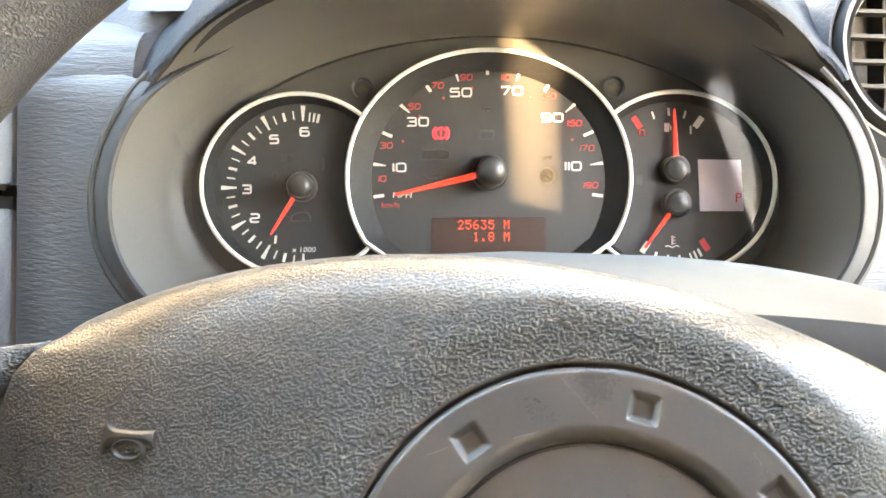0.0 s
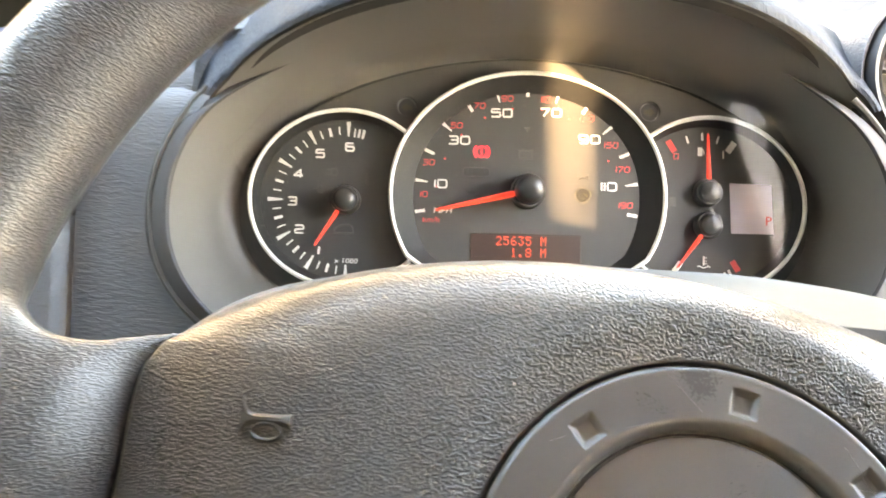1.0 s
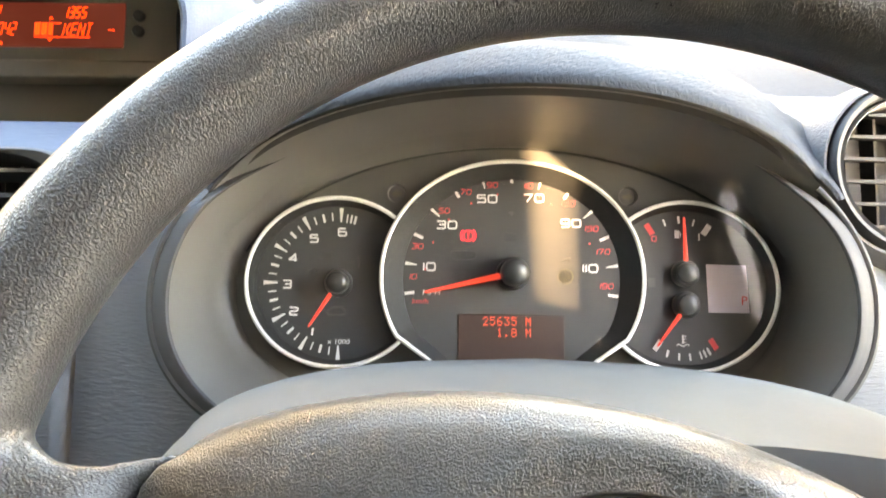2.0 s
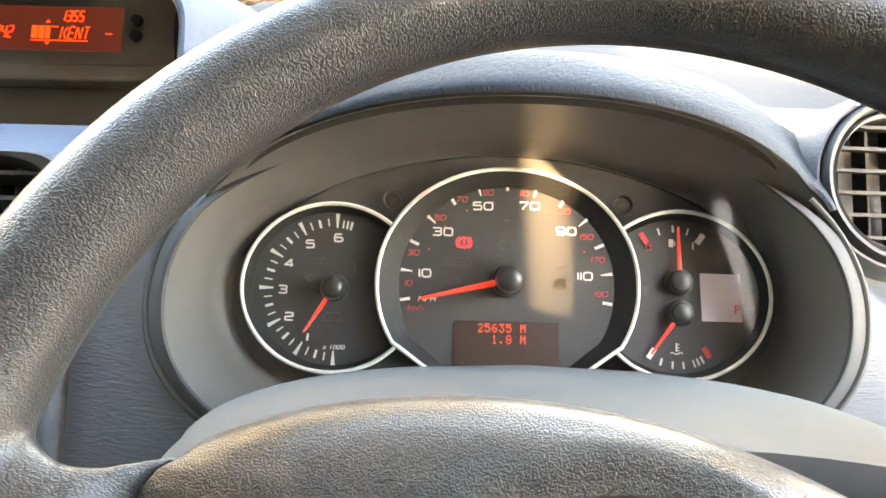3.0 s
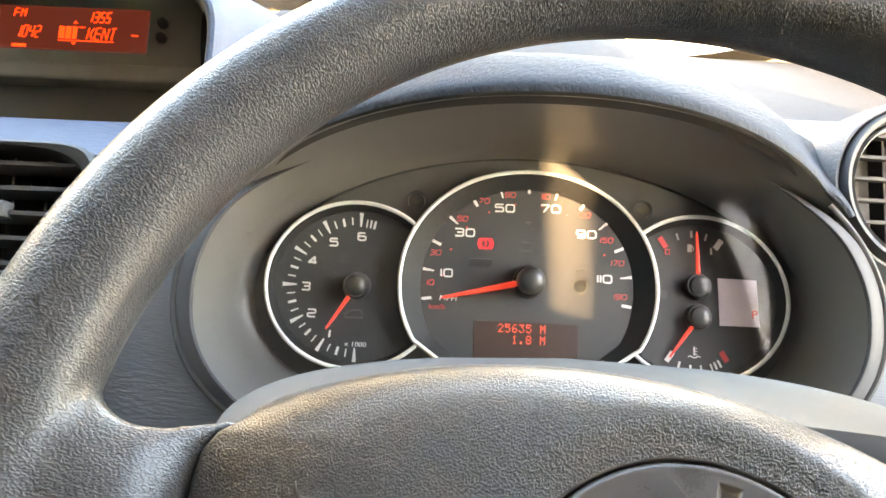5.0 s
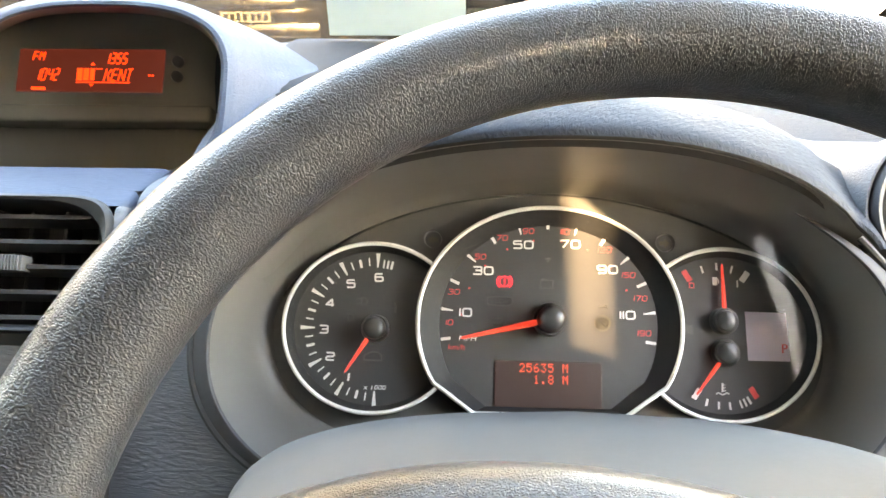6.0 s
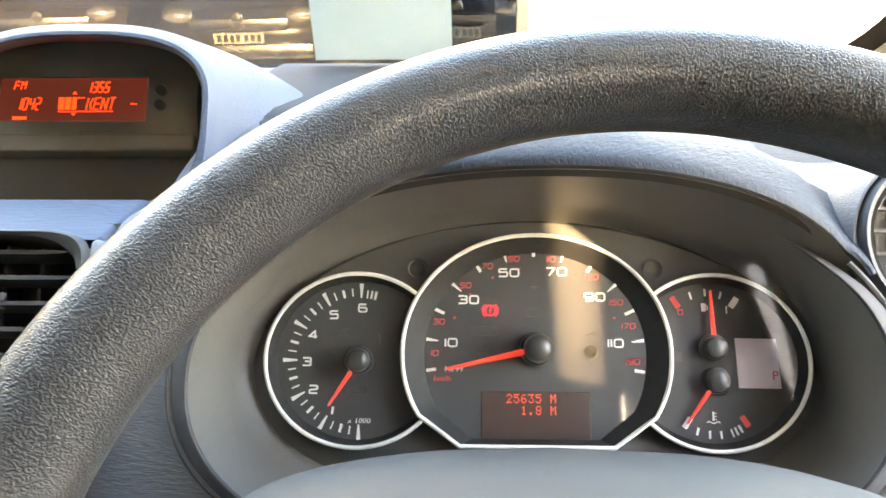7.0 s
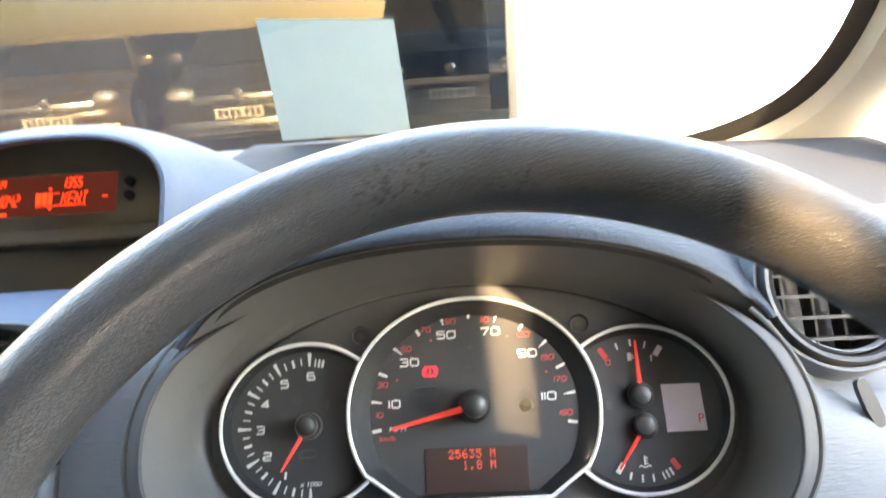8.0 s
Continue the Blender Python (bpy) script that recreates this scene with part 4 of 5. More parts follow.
radii = [0.0284, 0.0290] + [0.0292 + 0.00025 * k for k in range(42)] + [0.0398, 0.0404, 0.0407, 0.0410, 0.0412, 0.0414, 0.0415]
rows = []
for r in radii:
    rows.append([HUB @ Vector((r * math.sin(2 * math.pi * k / 720), r * math.cos(2 * math.pi * k / 720), ring_height(r, 2 * math.pi * k / 720))) for k in range(720)])
EMBLEM = material("emblem_plastic", (0.064, 0.063, 0.063), 0.31, spec=0.5, grain=("noise", 2600, 0.000012, (1, 1, 1)), vary=0.15, blotch=60)
part("emblem_ring", loft(rows), EMBLEM, wheel, "smooth dark ring with three square pits")
disc = lathe([(0.0288, 0.0085), (0.0288, 0.0128), (0.0284, 0.0136), (0.0276, 0.0139), (0.018, 0.0146), (0.008, 0.0150), (0, 0.0151)], 96)
part("emblem_disc", moved(disc, HUB), EMBLEM, wheel, "plain dark centre disc")
# scratches on the ring
SCRATCH = material("scratch", (0.20, 0.20, 0.205), 0.6)
for p0, q0, p1, q1 in ((-0.0095, 0.0385, -0.0030, 0.0325), (0.0225, 0.0305, 0.0310, 0.0190), (0.0235, 0.0235, 0.0315, 0.0235), (-0.030, 0.023, -0.027, 0.0245), (-0.0165, 0.0275, -0.0125, 0.0290)):
    pts = []
    for k in range(13):
        f = k / 12
        p, q = p0 + (p1 - p0) * f, q0 + (q1 - q0) * f
        pts.append(HUB @ Vector((p, q, ring_height(math.hypot(p, q), math.atan2(p, q)) + 0.00001)))
    part("scratch", tube(pts, 0.000035, 4), SCRATCH, wheel, "fine pale scratch")


# horn symbol moulded on the cover: a flat trumpet with a loop under it
def on_horn(u, v, lift=0.0):
    p, q = -0.0890 + 0.0109 * u - 0.0010 * v, 0.0163 + 0.0003 * u + 0.0080 * v
    return HUB @ Vector((p, q, pad_height(p / (1 + seam_bulge(q) * 0.48), q) + 0.0002 + lift))


rows = []
for k in range(25):
    u = (k / 24) ** 1.5
    flare = math.exp(-u / 0.07)
    top, low = 0.53 + 0.47 * flare + 0.04 * max(0.0, u - 0.8) / 0.2, 0.36 - 0.36 * flare - 0.08 * max(0.0, u - 0.85) / 0.15
    rows.append([on_horn(u, low - 0.05, -0.0003), on_horn(u, low, 0.00035), on_horn(u, low + 0.05, 0.00070), on_horn(u, top - 0.05, 0.00070), on_horn(u, top, 0.00035), on_horn(u, top + 0.05, -0.0003)])
rows.insert(0, [on_horn(-0.005, v, -0.0004) for v in (0.0, 0.0, 0.02, 0.98, 1.0, 1.0)])
rows.append([on_horn(1.01, v, -0.0004) for v in (0.28, 0.28, 0.30, 0.55, 0.57, 0.57)])
bm = loft(rows, False)
loop_rows = []
for a, b, lift in ((0.335, 0.255, -0.0003), (0.31, 0.235, 0.0004), (0.285, 0.205, 0.00065), (0.255, 0.165, 0.0004), (0.235, 0.140, -0.0003)):
    loop_rows.append([on_horn(0.53 + a * math.cos(2 * math.pi * k / 32), 0.14 + b * math.sin(2 * math.pi * k / 32), lift) for k in range(32)])
join(bm, loft(loop_rows))
part("horn_symbol", bm, PADPLAIN, wheel, "smooth embossed horn symbol")

# spokes: from the cover's seam out into the rim
for side in (-1, 1):
    rows = []
    for p, top, low, wf, wb in ((0.1104, 0.0395, -0.075, -0.0130, -0.034), (0.1112, 0.0402, -0.076, -0.0105, -0.030), (0.1145, 0.0385, -0.074, -0.0070, -0.026), (0.1190, 0.0350, -0.070, -0.0025, -0.022),
                                (0.1240, 0.0322, -0.068, 0.0018, -0.018), (0.1300, 0.0312, -0.068, 0.0052, -0.016), (0.1360, 0.0322, -0.070, 0.0080, -0.015),
                                (0.1415, 0.0355, -0.074, 0.0100, -0.014), (0.1460, 0.0410, -0.080, 0.0115, -0.013), (0.1500, 0.0530, -0.088, 0.0120, -0.012), (0.1540, 0.0640, -0.092, 0.0115, -0.011), (0.1600, 0.0680, -0.090, 0.009, -0.009)):
        row = []
        for k in range(48):
            x, y = superellipse(2 * math.pi * k / 48, 1, 1, 2.5)
            q = (top + low) / 2 + (top - low) / 2 * x
            w = (wf + wb) / 2 + (wf - wb) / 2 * y
            lean = 0.109 * seam_bulge(q) * max(0.0, min(1.0, (0.150 - p) / 0.040))
            row.append(HUB @ Vector((side * (p + lean), q, w)))
        rows.append(row)
    join(moulding, loft(rows, True, True))
    # dark gap between cover and spoke
    bm = box(0.100, 0.1170, -0.08, 0.028, -0.035, -0.022)
    part("seam", moved(bm, HUB @ Matrix.Diagonal((side, 1, 1, 1))), DARK, wheel, "narrow black seam")

rim = part("rim", moulding, RIM, wheel, "thick grained rim with broad spokes")
fuse = rim.modifiers.new("fuse", "REMESH")
fuse.mode, fuse.voxel_size, fuse.use_smooth_shade = "VOXEL", 0.0016, True
ease = rim.modifiers.new("ease", "SMOOTH")
ease.factor, ease.iterations = 0.5, 14

# ---- steering column shroud ----
column = thing("column_shroud", DIAL, "pale grey plastic shroud over the steering column", "column shroud")
rows = []
for y, drop, inset in ((-0.281, 0.036, 0.042), (-0.280, 0.0210, 0.0335), (-0.276, 0.0140, 0.0305), (-0.262, 0.0102, 0.0280), (-0.250, 0.0078, 0.0255), (-0.235, 0.0054, 0.0230), (-0.220, 0.0034, 0.0205), (-0.205, 0.0018, 0.0185), (-0.190, 0.0008, 0.0160), (-0.175, 0.0003, 0.011), (-0.15, 0.0, 0.006), (-0.12, 0.0005, 0.002), (-0.08, 0.004, 0.002), (-0.045, 0.012, 0.004)):
    row = []
    for k in range(80):
        x, z = superellipse(2 * math.pi * k / 80, 1, 1, 5.0)
        X = x * (0.1545 - inset)
        crown = -0.0440 - 0.66 * X * X - drop
        row.append((X, y, -0.105 + z * (crown + 0.105) if z > 0 else -0.105 + z * 0.05))
    rows.append(row)
part("upper_shroud", loft(rows, True, True), SHROUD, column, "pale grey upper shell")
# opening at the shroud's corner with the grey collar of the stalk in it
collar_at = Matrix.Translation((-0.1225, -0.2030, -0.0850)) @ Matrix.Rotation(radians(-62), 4, "Y") @ Matrix.Rotation(radians(38), 4, "X")
stalk = part("stalk", tube([(-0.140, -0.196, -0.098), (-0.165, -0.199, -0.104), (-0.20, -0.202, -0.110), (-0.235, -0.204, -0.116)], 0.0065, 14, False, 0.7), SATIN, column, "black indicator stalk")
part("boot", moved(lathe([(0.0165, 0.0), (0.0168, 0.006), (0.0160, 0.0068), (0.0152, 0.0060), (0.0150, 0.0)], 40), collar_at), RUBBER, stalk, "dark edge of the opening")
part("collar", moved(lathe([(0.0146, 0.0), (0.0146, 0.0068), (0.0135, 0.0082), (0.0090, 0.0088), (0, 0.0090)], 40), collar_at), SHROUD, stalk, "grey plastic collar")

# ---- centre vents ----
def rounded(cx, cz, a, b, n, count=56):
    return [(cx + superellipse(2 * math.pi * k / count, a, b, n)[0], cz + superellipse(2 * math.pi * k / count, a, b, n)[1]) for k in range(count)]


VENT_AT = DIAL @ Matrix.Translation((-0.312, -0.060, 0.0265))
vent = thing("air_vent", VENT_AT, "black slatted air vent in the dash centre with a ribbed thumbwheel", "air vent", "centre air vents")
frame_rows = []
for g, y in ((1.06, 0.001), (1.06, -0.003), (1.03, -0.0055), (1.0, -0.0045), (0.975, 0.0), (0.96, 0.012), (0.95, 0.05)):
    frame_rows.append([(x, y, z) for x, z in rounded(0, 0, 0.0555 * g, 0.0365 + 0.0555 * (g - 1), 6.0 if g > 1.02 else 3.4)])
part("vent_frame", loft(frame_rows), VENT, vent, "black rounded frame")
part("duct", box(-0.0545, 0.0545, 0.050, 0.054, -0.036, 0.036), DARK, vent)
for k in range(5):
    z = 0.0275 - 0.0145 * k
    half = 0.0530 * (1 - (abs(z) / 0.0352) ** 3.4) ** (1 / 3.4) - 0.0006
    bm = slab([(x, q) for x, q in rounded(0, 0, half, 0.0013, 4, 24)], 0.0, 0.014)
    bm = moved(bm, Matrix.Translation((0, 0.002, z)) @ Matrix.Rotation(radians(-14), 4, "X"))
    part("slat", bm, SLAT, vent)
for k in range(5):
    x = -0.042 + 0.021 * k
    part("vane", box(x - 0.0011, x + 0.0011, 0.018, 0.036, -0.034, 0.034, 0.0004, 1), SLAT, vent)
thumb = part("thumbwheel", box(-0.018, 0.009, -0.0028, 0.008, -0.0047, 0.0047, 0.001, 2), THUMB, vent, "grey ribbed thumbwheel")
for k in range(14):
    x = -0.0155 + 0.00185 * k - 0.002
    part("rib", box(x - 0.0007, x + 0.0007, -0.004, 0.006, -0.0044, 0.0044, 0.0003, 1), THUMB, thumb)
copy_thing(vent, VENT_AT @ Matrix.Translation((-0.1165, 0, 0)))

# ---- round vent beside the instruments ----
side_vent = thing("round_vent", DIAL @ Matrix.Translation((0.2238, -0.045, 0.0628)) @ Matrix.Rotation(radians(4), 4, "Z"), "round black air vent with grey ring in the dash end", "air vent")
V = FACE_OUT
rv = 0.0424
part("housing", moved(lathe([(rv * 1.36, -0.045), (rv * 1.33, -0.012), (rv * 1.29, 0.002), (rv * 1.24, 0.006), (rv * 1.19, 0.005), (rv * 1.165, 0.0)], 96), V), DASH, side_vent, "blue-grey round housing")
part("outer_ring", moved(lathe([(rv * 1.16, -0.002), (rv * 1.155, 0.006), (rv * 1.12, 0.010), (rv * 1.06, 0.009), (rv * 1.03, 0.004), (rv * 1.025, -0.002)], 96), V), BEZEL, side_vent, "satin grey ring")
part("groove", moved(lathe([(rv * 1.03, 0.002), (rv * 0.99, -0.001), (rv * 0.985, -0.005)], 96), V), DARK, side_vent)
part("inner_ring", moved(lathe([(rv * 0.992, -0.004), (rv * 0.990, 0.004), (rv * 0.97, 0.006), (rv * 0.945, 0.004), (rv * 0.93, -0.002)], 96), V), VENTRING, side_vent, "pale grey rotating ring")
part("duct", moved(lathe([(rv * 0.935, -0.002), (rv * 0.92, -0.03), (rv * 0.92, -0.036), (0, -0.036)], 96), V), DARK, side_vent)
for k in range(6):
    z = 0.0330 - 0.0131 * k
    half = math.sqrt((rv * 0.93) ** 2 - z * z) - 0.0005
    part("slat", moved(slab(rounded(0, 0, half, 0.0010, 4, 20), 0.0, 0.012), Matrix.Translation((0, 0.001, z)) @ Matrix.Rotation(radians(9), 4, "X")), BLADE, side_vent)
for k in range(4):
    x = -0.027 + 0.018 * k
    half = math.sqrt((rv * 0.93) ** 2 - x * x) - 0.001
    part("vane", box(x - 0.0009, x + 0.0009, 0.014, 0.028, -half, half, 0.0003, 1), BLADE, side_vent)

# ---- radio display pod ----
pod = thing("display_pod", DIAL, "arched display pod on the dash with an orange-red radio readout", "display pod")


def pod_outline(g, count=96, y=0.07, flare=0.0):
    pts = []
    near = 1 + (y - 0.07) * 1.7
    for k in range(count):
        t = 2 * math.pi * k / count
        if math.sin(t) >= 0:
            x, z = superellipse(t, 0.100, 0.059, 2.7)
        else:
            x, z = superellipse(t, 0.100, 0.078, 3.4 + max(0.0, g - 1.02) * 30)
        wing = flare * max(0.0, math.cos(t)) ** 1.5 * max(0.0, 1 - 1.1 * max(0.0, math.sin(t)))
        pts.append((-0.343 - (near - 1) * 0.30 + x * g * near + wing, 0.186 + (near - 1) * 0.21 + z * near * (1 + (g - 1) * (1.5 if z > 0 else 0.9))))
    return pts


rows = []
for g, y in ((0.985, 0.135), (0.985, 0.100), (0.99, 0.060), (0.995, 0.025), (1.0, 0.015)):
    rows.append([(x, y, z) for x, z in pod_outline(g, y=y)])
part("recess", loft(rows), POD_SHADED, pod, "brown recess, darkened for the shade inside")
# the arched rim, open below where the shelf meets it, sweeping out into the dash top beside it
rows = []
for g, y, flare in ((1.0, 0.015, 0), (1.02, 0.0095, 0), (1.05, 0.0095, 0), (1.085, 0.014, 0), (1.115, 0.026, 0.002), (1.13, 0.05, 0.010), (1.135, 0.075, 0.024), (1.135, 0.10, 0.045), (1.13, 0.135, 0.075), (1.13, 0.18, 0.10), (1.12, 0.26, 0.11)):
    ring = [(x, y, z) for x, z in pod_outline(g, y=min(y, 0.135), flare=flare)]
    rows.append(ring[84:] + ring[:61])
part("shell", loft(rows, False), DASH_DIMMED, pod, "blue-grey grained arched rim")
# back wall takes the same shade-darkened brown
part("back", slab(pod_outline(1.0, y=0.135), 0.135, 0.139), POD_SHADED, pod)
plate = part("display_plate", slab([(x, max(z, 0.166)) for x, z in pod_outline(0.99, y=0.12) if z > 0.150], 0.119, 0.128), RECESS, pod, "dark brown display panel")
part("lip", box(-0.462, -0.264, 0.106, 0.122, 0.1655, 0.1800, 0.003, 3), RECESS, pod)
screen = part("radio_screen", box(-0.437, -0.311, 0.1175, 0.1195, 0.1945, 0.2325, 0.0004, 1), RADIOSCREEN, pod, "dark red lit screen")
segment_text("FM", -0.4245, 0.2222, 0.0036, 0.0072, 0.0056, 0.1172, screen, SEGMENT)
segment_text("1042", -0.4215, 0.2045, 0.0034, 0.0100, 0.0054, 0.1172, screen, SEGMENT)
segment_text("1355", -0.3620, 0.2196, 0.0032, 0.0088, 0.0050, 0.1172, screen, SEGMENT, 0.0011)
segment_text("KENT", -0.3615, 0.2042, 0.0044, 0.0104, 0.0062, 0.1172, screen, SEGMENT, 0.0010)
# a station name that stays unlettered, its underline, and the small marks round it
for x0, x1, z0, z1 in ((-0.3850, -0.3805, 0.2045, 0.2150), (-0.3793, -0.3748, 0.2045, 0.2150), (-0.3735, -0.3700, 0.2045, 0.2150), (-0.3690, -0.3635, 0.2143, 0.2149), (-0.3850, -0.3385, 0.2024, 0.2030),
                       (-0.3236, -0.3216, 0.2086, 0.2096), (-0.3207, -0.3187, 0.2086, 0.2096), (-0.4231, -0.4114, 0.1958, 0.1982)):
    part("readout_bar", box(x0, x1, 0.1168, 0.1174, z0, z1), SEGMENT, screen)
for z, tip in ((0.2180, 0.2204), (0.2012, 0.1990)):
    part("readout_arrow", slab([(-0.3738, z), (-0.3700, z), (-0.3719, tip)], 0.1168, 0.1174), SEGMENT, screen)
for z in (0.2215, 0.2085):
    part("button", moved(lathe([(0.0050, 0), (0.0050, 0.0025), (0.0042, 0.0042), (0.002, 0.0052), (0, 0.0054)], 28), Matrix.Translation((-0.2990, 0.1190, z)) @ FACE_OUT), CAP, pod, "small round button")

# ---- paper in the windscreen ----
corners = [Vector(p) for p in ((-0.206, 0.414, 1.2725), (-0.058, 0.414, 1.2725), (-0.0595, 0.338, 1.397), (-0.197, 0.338, 1.407))]
rows = []
for j in range(9):
    a, b = corners[0].lerp(corners[3], j / 8), corners[1].lerp(corners[2], j / 8)
    rows.append([a.lerp(b, i / 10) + Vector((0, 0.0025 * math.sin(i / 10 * math.pi) * (1 - j / 8), 0)) for i in range(11)])
bm = loft(rows, False)
bmesh.ops.solidify(bm, geom=bm.faces[:], thickness=0.0004)
tagged(part("paper_sheet", bm, PAPER), "pale blue-green paper sheet leaning on the windscreen", "paper")
tagged(part("side_slot", moved(slab(rounded(0, 0, 0.004, 0.014, 3, 24), -0.0012, 0.004), DIAL @ Matrix.Translation((0.2255, -0.0560, -0.008)) @ Matrix.Rotation(radians(-16), 4, "Y")), DARK), "narrow dark slot in the dash panel", "slot")
# ---- outside ----
def structure(name, bm, mat, label, category):
    return tagged(part(name, bm, mat), label, category, kind="structure")


ASPHALT = material("paving", (0.42, 0.40, 0.37), 0.85, grain=("noise", 120, 0.001, (1, 1, 1)), vary=0.25, blotch=0.7)
RENDERWALL = material("white_render", (0.46, 0.455, 0.445), 0.85, grain=("noise", 60, 0.003, (1, 1, 1)), vary=0.04, blotch=0.6)
SANDWALL = material("sand_render", (0.25, 0.23, 0.19), 0.85, grain=("noise", 60, 0.003, (1, 1, 1)), vary=0.06, blotch=0.6)
POSTWOOD = material("timber_post", (0.055, 0.033, 0.017), 0.7, grain=("noise", 60, 0.002, (6, 6, 0.6)), vary=0.25, blotch=3)
DARKBRICK = material("dark_cladding", (0.02, 0.018, 0.015), 0.8, grain=("noise", 20, 0.01, (1, 1, 4)), vary=0.3, blotch=1.5)
GLASSDARK = material("car_glass", (0.02, 0.022, 0.024), 0.08, vary=0.1)
TYRE = material("tyre_rubber", (0.02, 0.02, 0.02), 0.8)
ALLOY = material("alloy", (0.55, 0.55, 0.56), 0.3, metal=0.9)
LAMPGLASS = material("headlamp_glass", (0.9, 0.9, 0.9), 0.22, metal=0.8)
NUMBERPLATE = material("number_plate", (0.75, 0.74, 0.68), 0.5, vary=0.05)
BARS = material("plate_bars", (0.03, 0.03, 0.03), 0.6)

bm = bmesh.new()
bmesh.ops.create_grid(bm, x_segments=2, y_segments=2, size=900)
structure("ground", bm, ASPHALT, "pale sunlit concrete car park", "ground")
structure("wall_white", box(0.352, 45, 4.2, 4.6, 0, 2.4, 0.02), RENDERWALL, "pale rendered yard wall in full sunlight", "wall")
# roof added above the view; it keeps sun off the cars
structure("shop_roof", box(-30, 0.45, 7.2, 16, 3.0, 3.2), DARKBRICK, "unseen dark roof added over the parked cars, shading them", "roof")
# invented upper wall, sand-coloured so that it reflects warm sunlight onto the dash
structure("shop_fascia", box(-30, 0.45, 7.15, 7.35, 3.0, 5.5), SANDWALL, "sand-coloured wall added over the shop window to bounce warm light", "wall")
structure("wall_far", box(-30, 0.5, 15.5, 16, 0, 7), DARKBRICK, "dark clad building behind the cars", "wall")
TINTED = clear_glass("tinted_shop_glass", (0.068, 0.062, 0.051), 0.0, 0.008)
bm = bmesh.new()
bm.faces.new([bm.verts.new(p) for p in ((-14, 7.2, 0.05), (0.47, 7.2, 0.05), (0.47, 7.2, 3.0), (-14, 7.2, 3.0))])
shop = structure("window_1", bm, TINTED, "tinted shop window with cars parked behind it", "window")
shop.visible_shadow = False
tagged(part("timber_post", box(0.44, 0.62, 7.00, 7.18, 0, 6.2, 0.012), POSTWOOD), "tall brown timber post beside the white wall", "post")


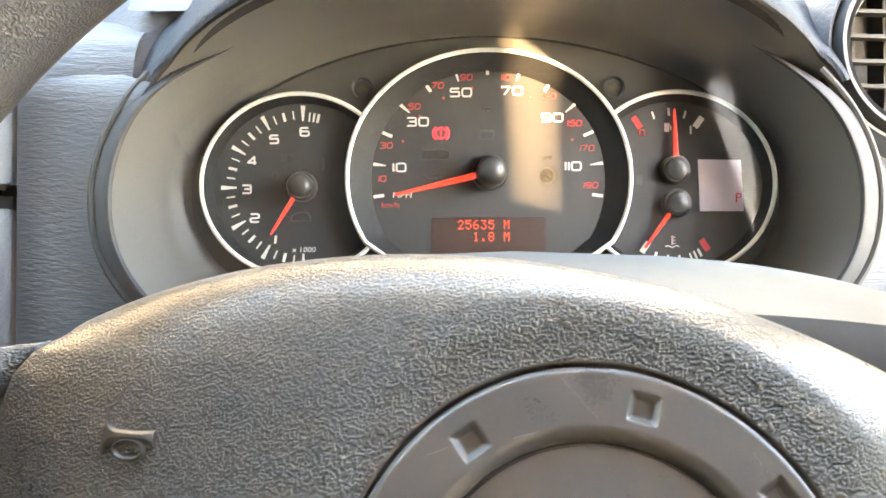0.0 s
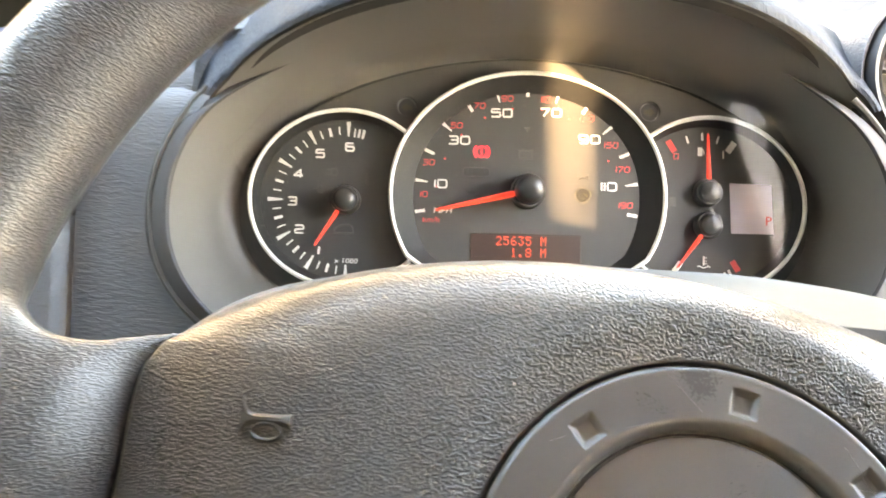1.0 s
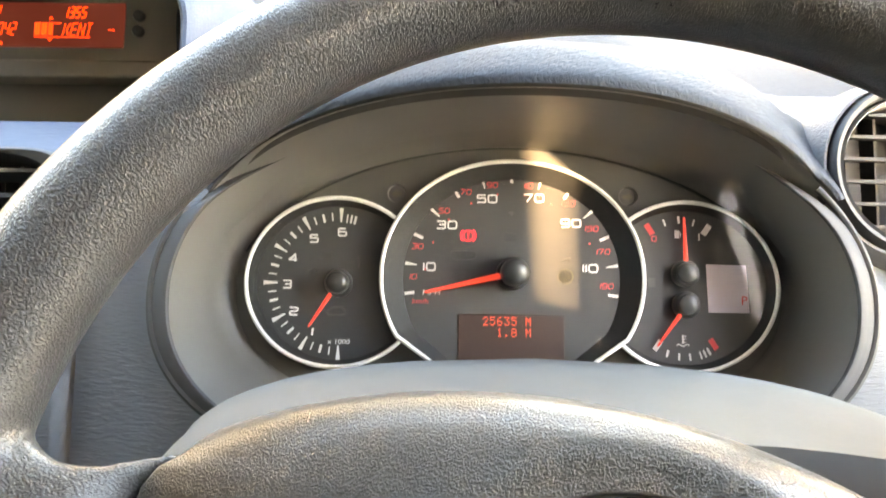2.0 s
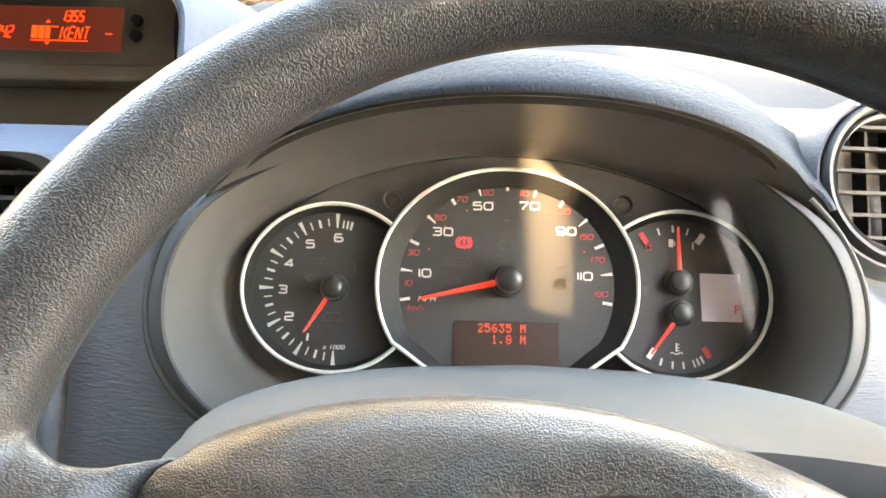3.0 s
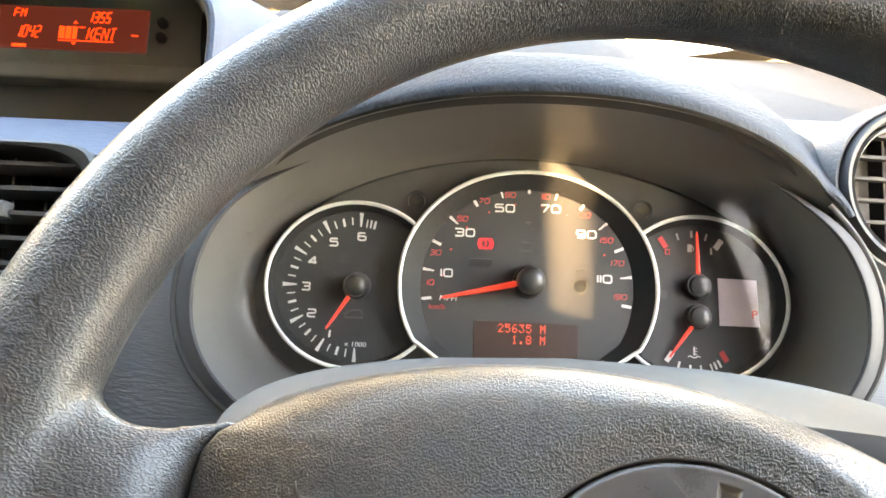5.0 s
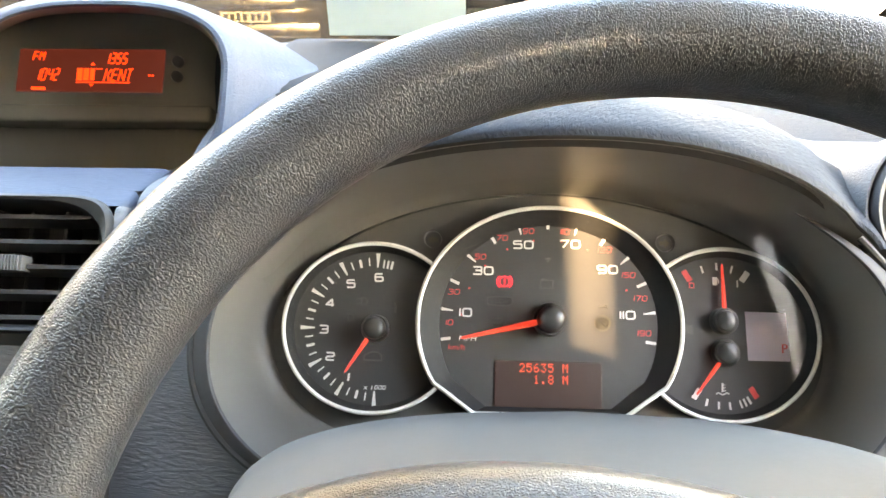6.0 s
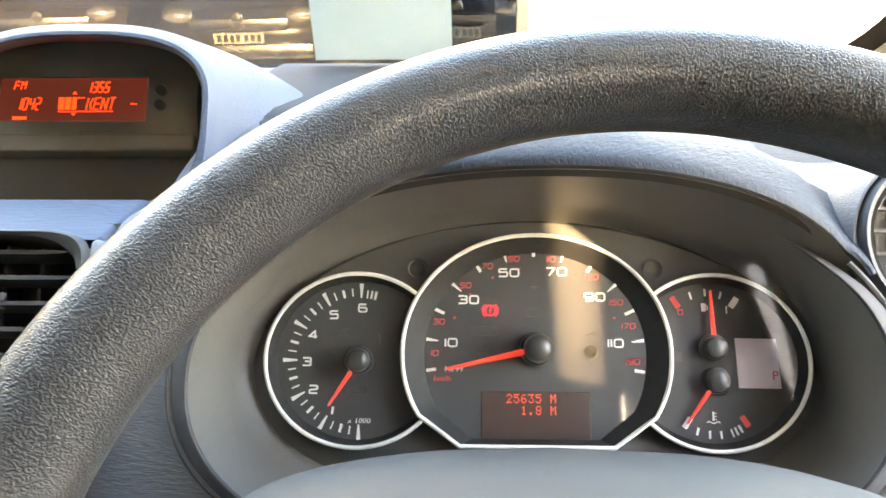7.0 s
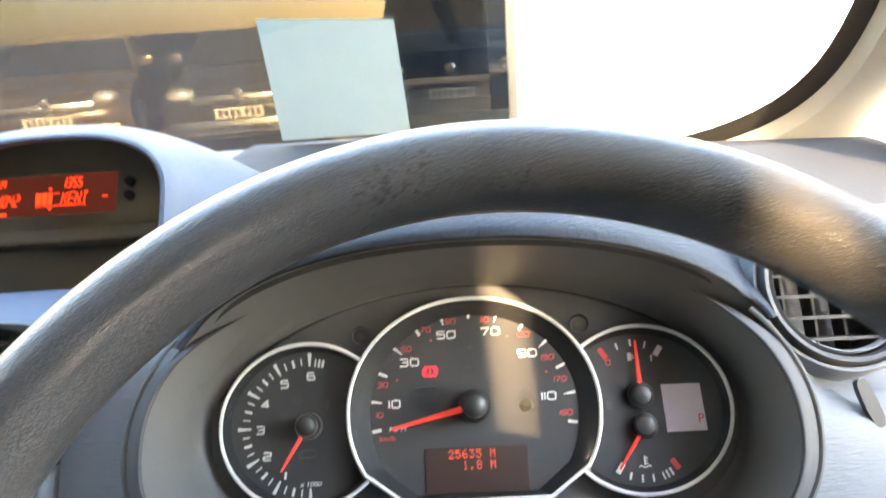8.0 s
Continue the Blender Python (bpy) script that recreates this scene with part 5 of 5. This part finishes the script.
def car(name, m, paint, label, length=4.2, width=1.75, height=1.46, nose=0.95, van=False, bumper=None):
    """A parked car that faces -y; its origin is on the ground under its front bumper."""
    root = thing(name, m, label, "car", "parked cars")
    hw = width / 2
    if van:
        side = [(0.06, 0.30), (0.0, 0.55), (0.04, 0.80), (0.30, 1.02), (0.85, 1.16), (1.45, 1.78), (1.75, 1.86), (length - 0.1, 1.86), (length, 1.2), (length, 0.35)]
        height = 1.86
    else:
        side = [(0.08, 0.24), (0.0, 0.48), (0.04, 0.66), (0.22, 0.80), (0.60, 0.90), (1.15, nose), (1.85, height - 0.06), (2.3, height), (3.2, height - 0.05), (length - 0.25, 1.0), (length, 0.85), (length, 0.3)]
    prof = curve_through(side, 5)
    rows = []
    for s in (-1.0, -0.99, -0.94, -0.8, -0.5, 0.0, 0.5, 0.8, 0.94, 0.99, 1.0):
        row = []
        for y, z in prof:
            tuck = 0.0 if z < 0.95 else 0.20 * (z - 0.95) / (height - 0.95)
            bow = 0.16 * abs(s) ** 3 if y < 1.0 else 0.0
            drop = 0.05 * abs(s) ** 6
            row.append((s * hw * (1 - tuck), y + bow * (1 - y), z - drop * (z > 0.7)))
        rows.append(row)
    part("body", loft(rows, False, True), paint, root)
    w0 = (0.95, 1.20) if van else (1.22, 0.99)
    w1 = (1.42, 1.73) if van else (1.80, height - 0.09)
    rows = []
    for f in (0, 0.33, 0.66, 1.0):
        y, z = w0[0] + (w1[0] - w0[0]) * f, w0[1] + (w1[1] - w0[1]) * f
        tuck = 0.20 * max(0.0, z - 0.95) / (height - 0.95)
        rows.append([(s * (hw * (1 - tuck) - 0.07), y - 0.02 - 0.05 * (1 - s * s), z + 0.012) for s in (-1, -0.6, -0.2, 0.2, 0.6, 1)])
    part("windscreen", loft(rows, False), GLASSDARK, root, "dark windscreen")
    for s in (-1, 1):
        lamp = bmesh.new()
        bmesh.ops.create_uvsphere(lamp, u_segments=20, v_segments=12, radius=1)
        part("headlamp", moved(lamp, Matrix.Translation((s * (hw - 0.24), 0.14, 0.78 if van else 0.74)) @ Matrix.Diagonal((0.16, 0.12, 0.11 if van else 0.08, 1))), LAMPGLASS, root, "clear headlamp")
        part("mirror", moved(box(-0.10, 0.10, -0.05, 0.05, -0.07, 0.07, 0.03), Matrix.Translation((s * (hw + 0.08), 1.35, 1.08))), paint, root)
        for y in (0.82, length - 0.78):
            tyre = lathe([(0.19, -0.09), (0.29, -0.10), (0.31, -0.07), (0.315, 0.0), (0.31, 0.07), (0.29, 0.10), (0.19, 0.09)], 36)
            wheel_part = part("road_wheel", moved(tyre, Matrix.Translation((s * (hw - 0.08), y, 0.315)) @ Matrix.Rotation(radians(90), 4, "Y")), TYRE, root, "black tyre")
            hubcap = lathe([(0.195, -0.075), (0.19, 0.08), (0.12, 0.10), (0.05, 0.09), (0, 0.09)], 24)
            part("rim", moved(hubcap, Matrix.Translation((s * (hw - 0.085), y, 0.315)) @ Matrix.Rotation(radians(90 * s), 4, "Y")), ALLOY, wheel_part)
    part("grille", box(-0.52, 0.52, -0.012, 0.10, 0.60, 0.72, 0.02), CHROME if not van else DARK, root, "grille")
    part("bumper", box(-hw + 0.10, hw - 0.10, -0.03, 0.15, 0.30, 0.46, 0.03), bumper or (paint if not van else BARS), root)
    plate_part = part("number_plate", box(-0.26, 0.26, -0.050, -0.034, 0.47, 0.58, 0.004, 1), NUMBERPLATE, root, "white number plate")
    for k in range(7):
        x = -0.20 + 0.065 * k + (0.02 if k > 3 else 0)
        part("plate_bar", box(x - 0.02, x + 0.02, -0.054, -0.050, 0.49, 0.56), BARS, plate_part)
    badge = lathe([(0, 0.02), (0.045, 0.015), (0.06, 0)], 20)
    part("badge", moved(badge, Matrix.Translation((0, -0.02, 0.80 if van else 0.735)) @ FACE_OUT), CHROME, root)
    return root


NAVY = material("dark_blue_paint", (0.012, 0.022, 0.045), 0.25, vary=0.1, blotch=2)
GOLD = material("gold_paint", (0.12, 0.095, 0.060), 0.25, metal=0.5, vary=0.1, blotch=2)
GREY = material("grey_paint", (0.06, 0.06, 0.065), 0.25, metal=0.3, vary=0.1, blotch=2)
car("parked_van", pose(-0.15, 8.05, 0, 0, 0, 0), NAVY, "dark blue van parked facing the windscreen", 4.2, 1.83, van=True)
car("parked_car", pose(-2.45, 7.6, 0, 0, 0, 6), GREY, "dark grey saloon car with bright chrome parked beside a van", bumper=CHROME)
car("parked_car", pose(-4.75, 7.9, 0, 0, 0, 14), GOLD, "gold saloon car parked in the row, turned outwards")
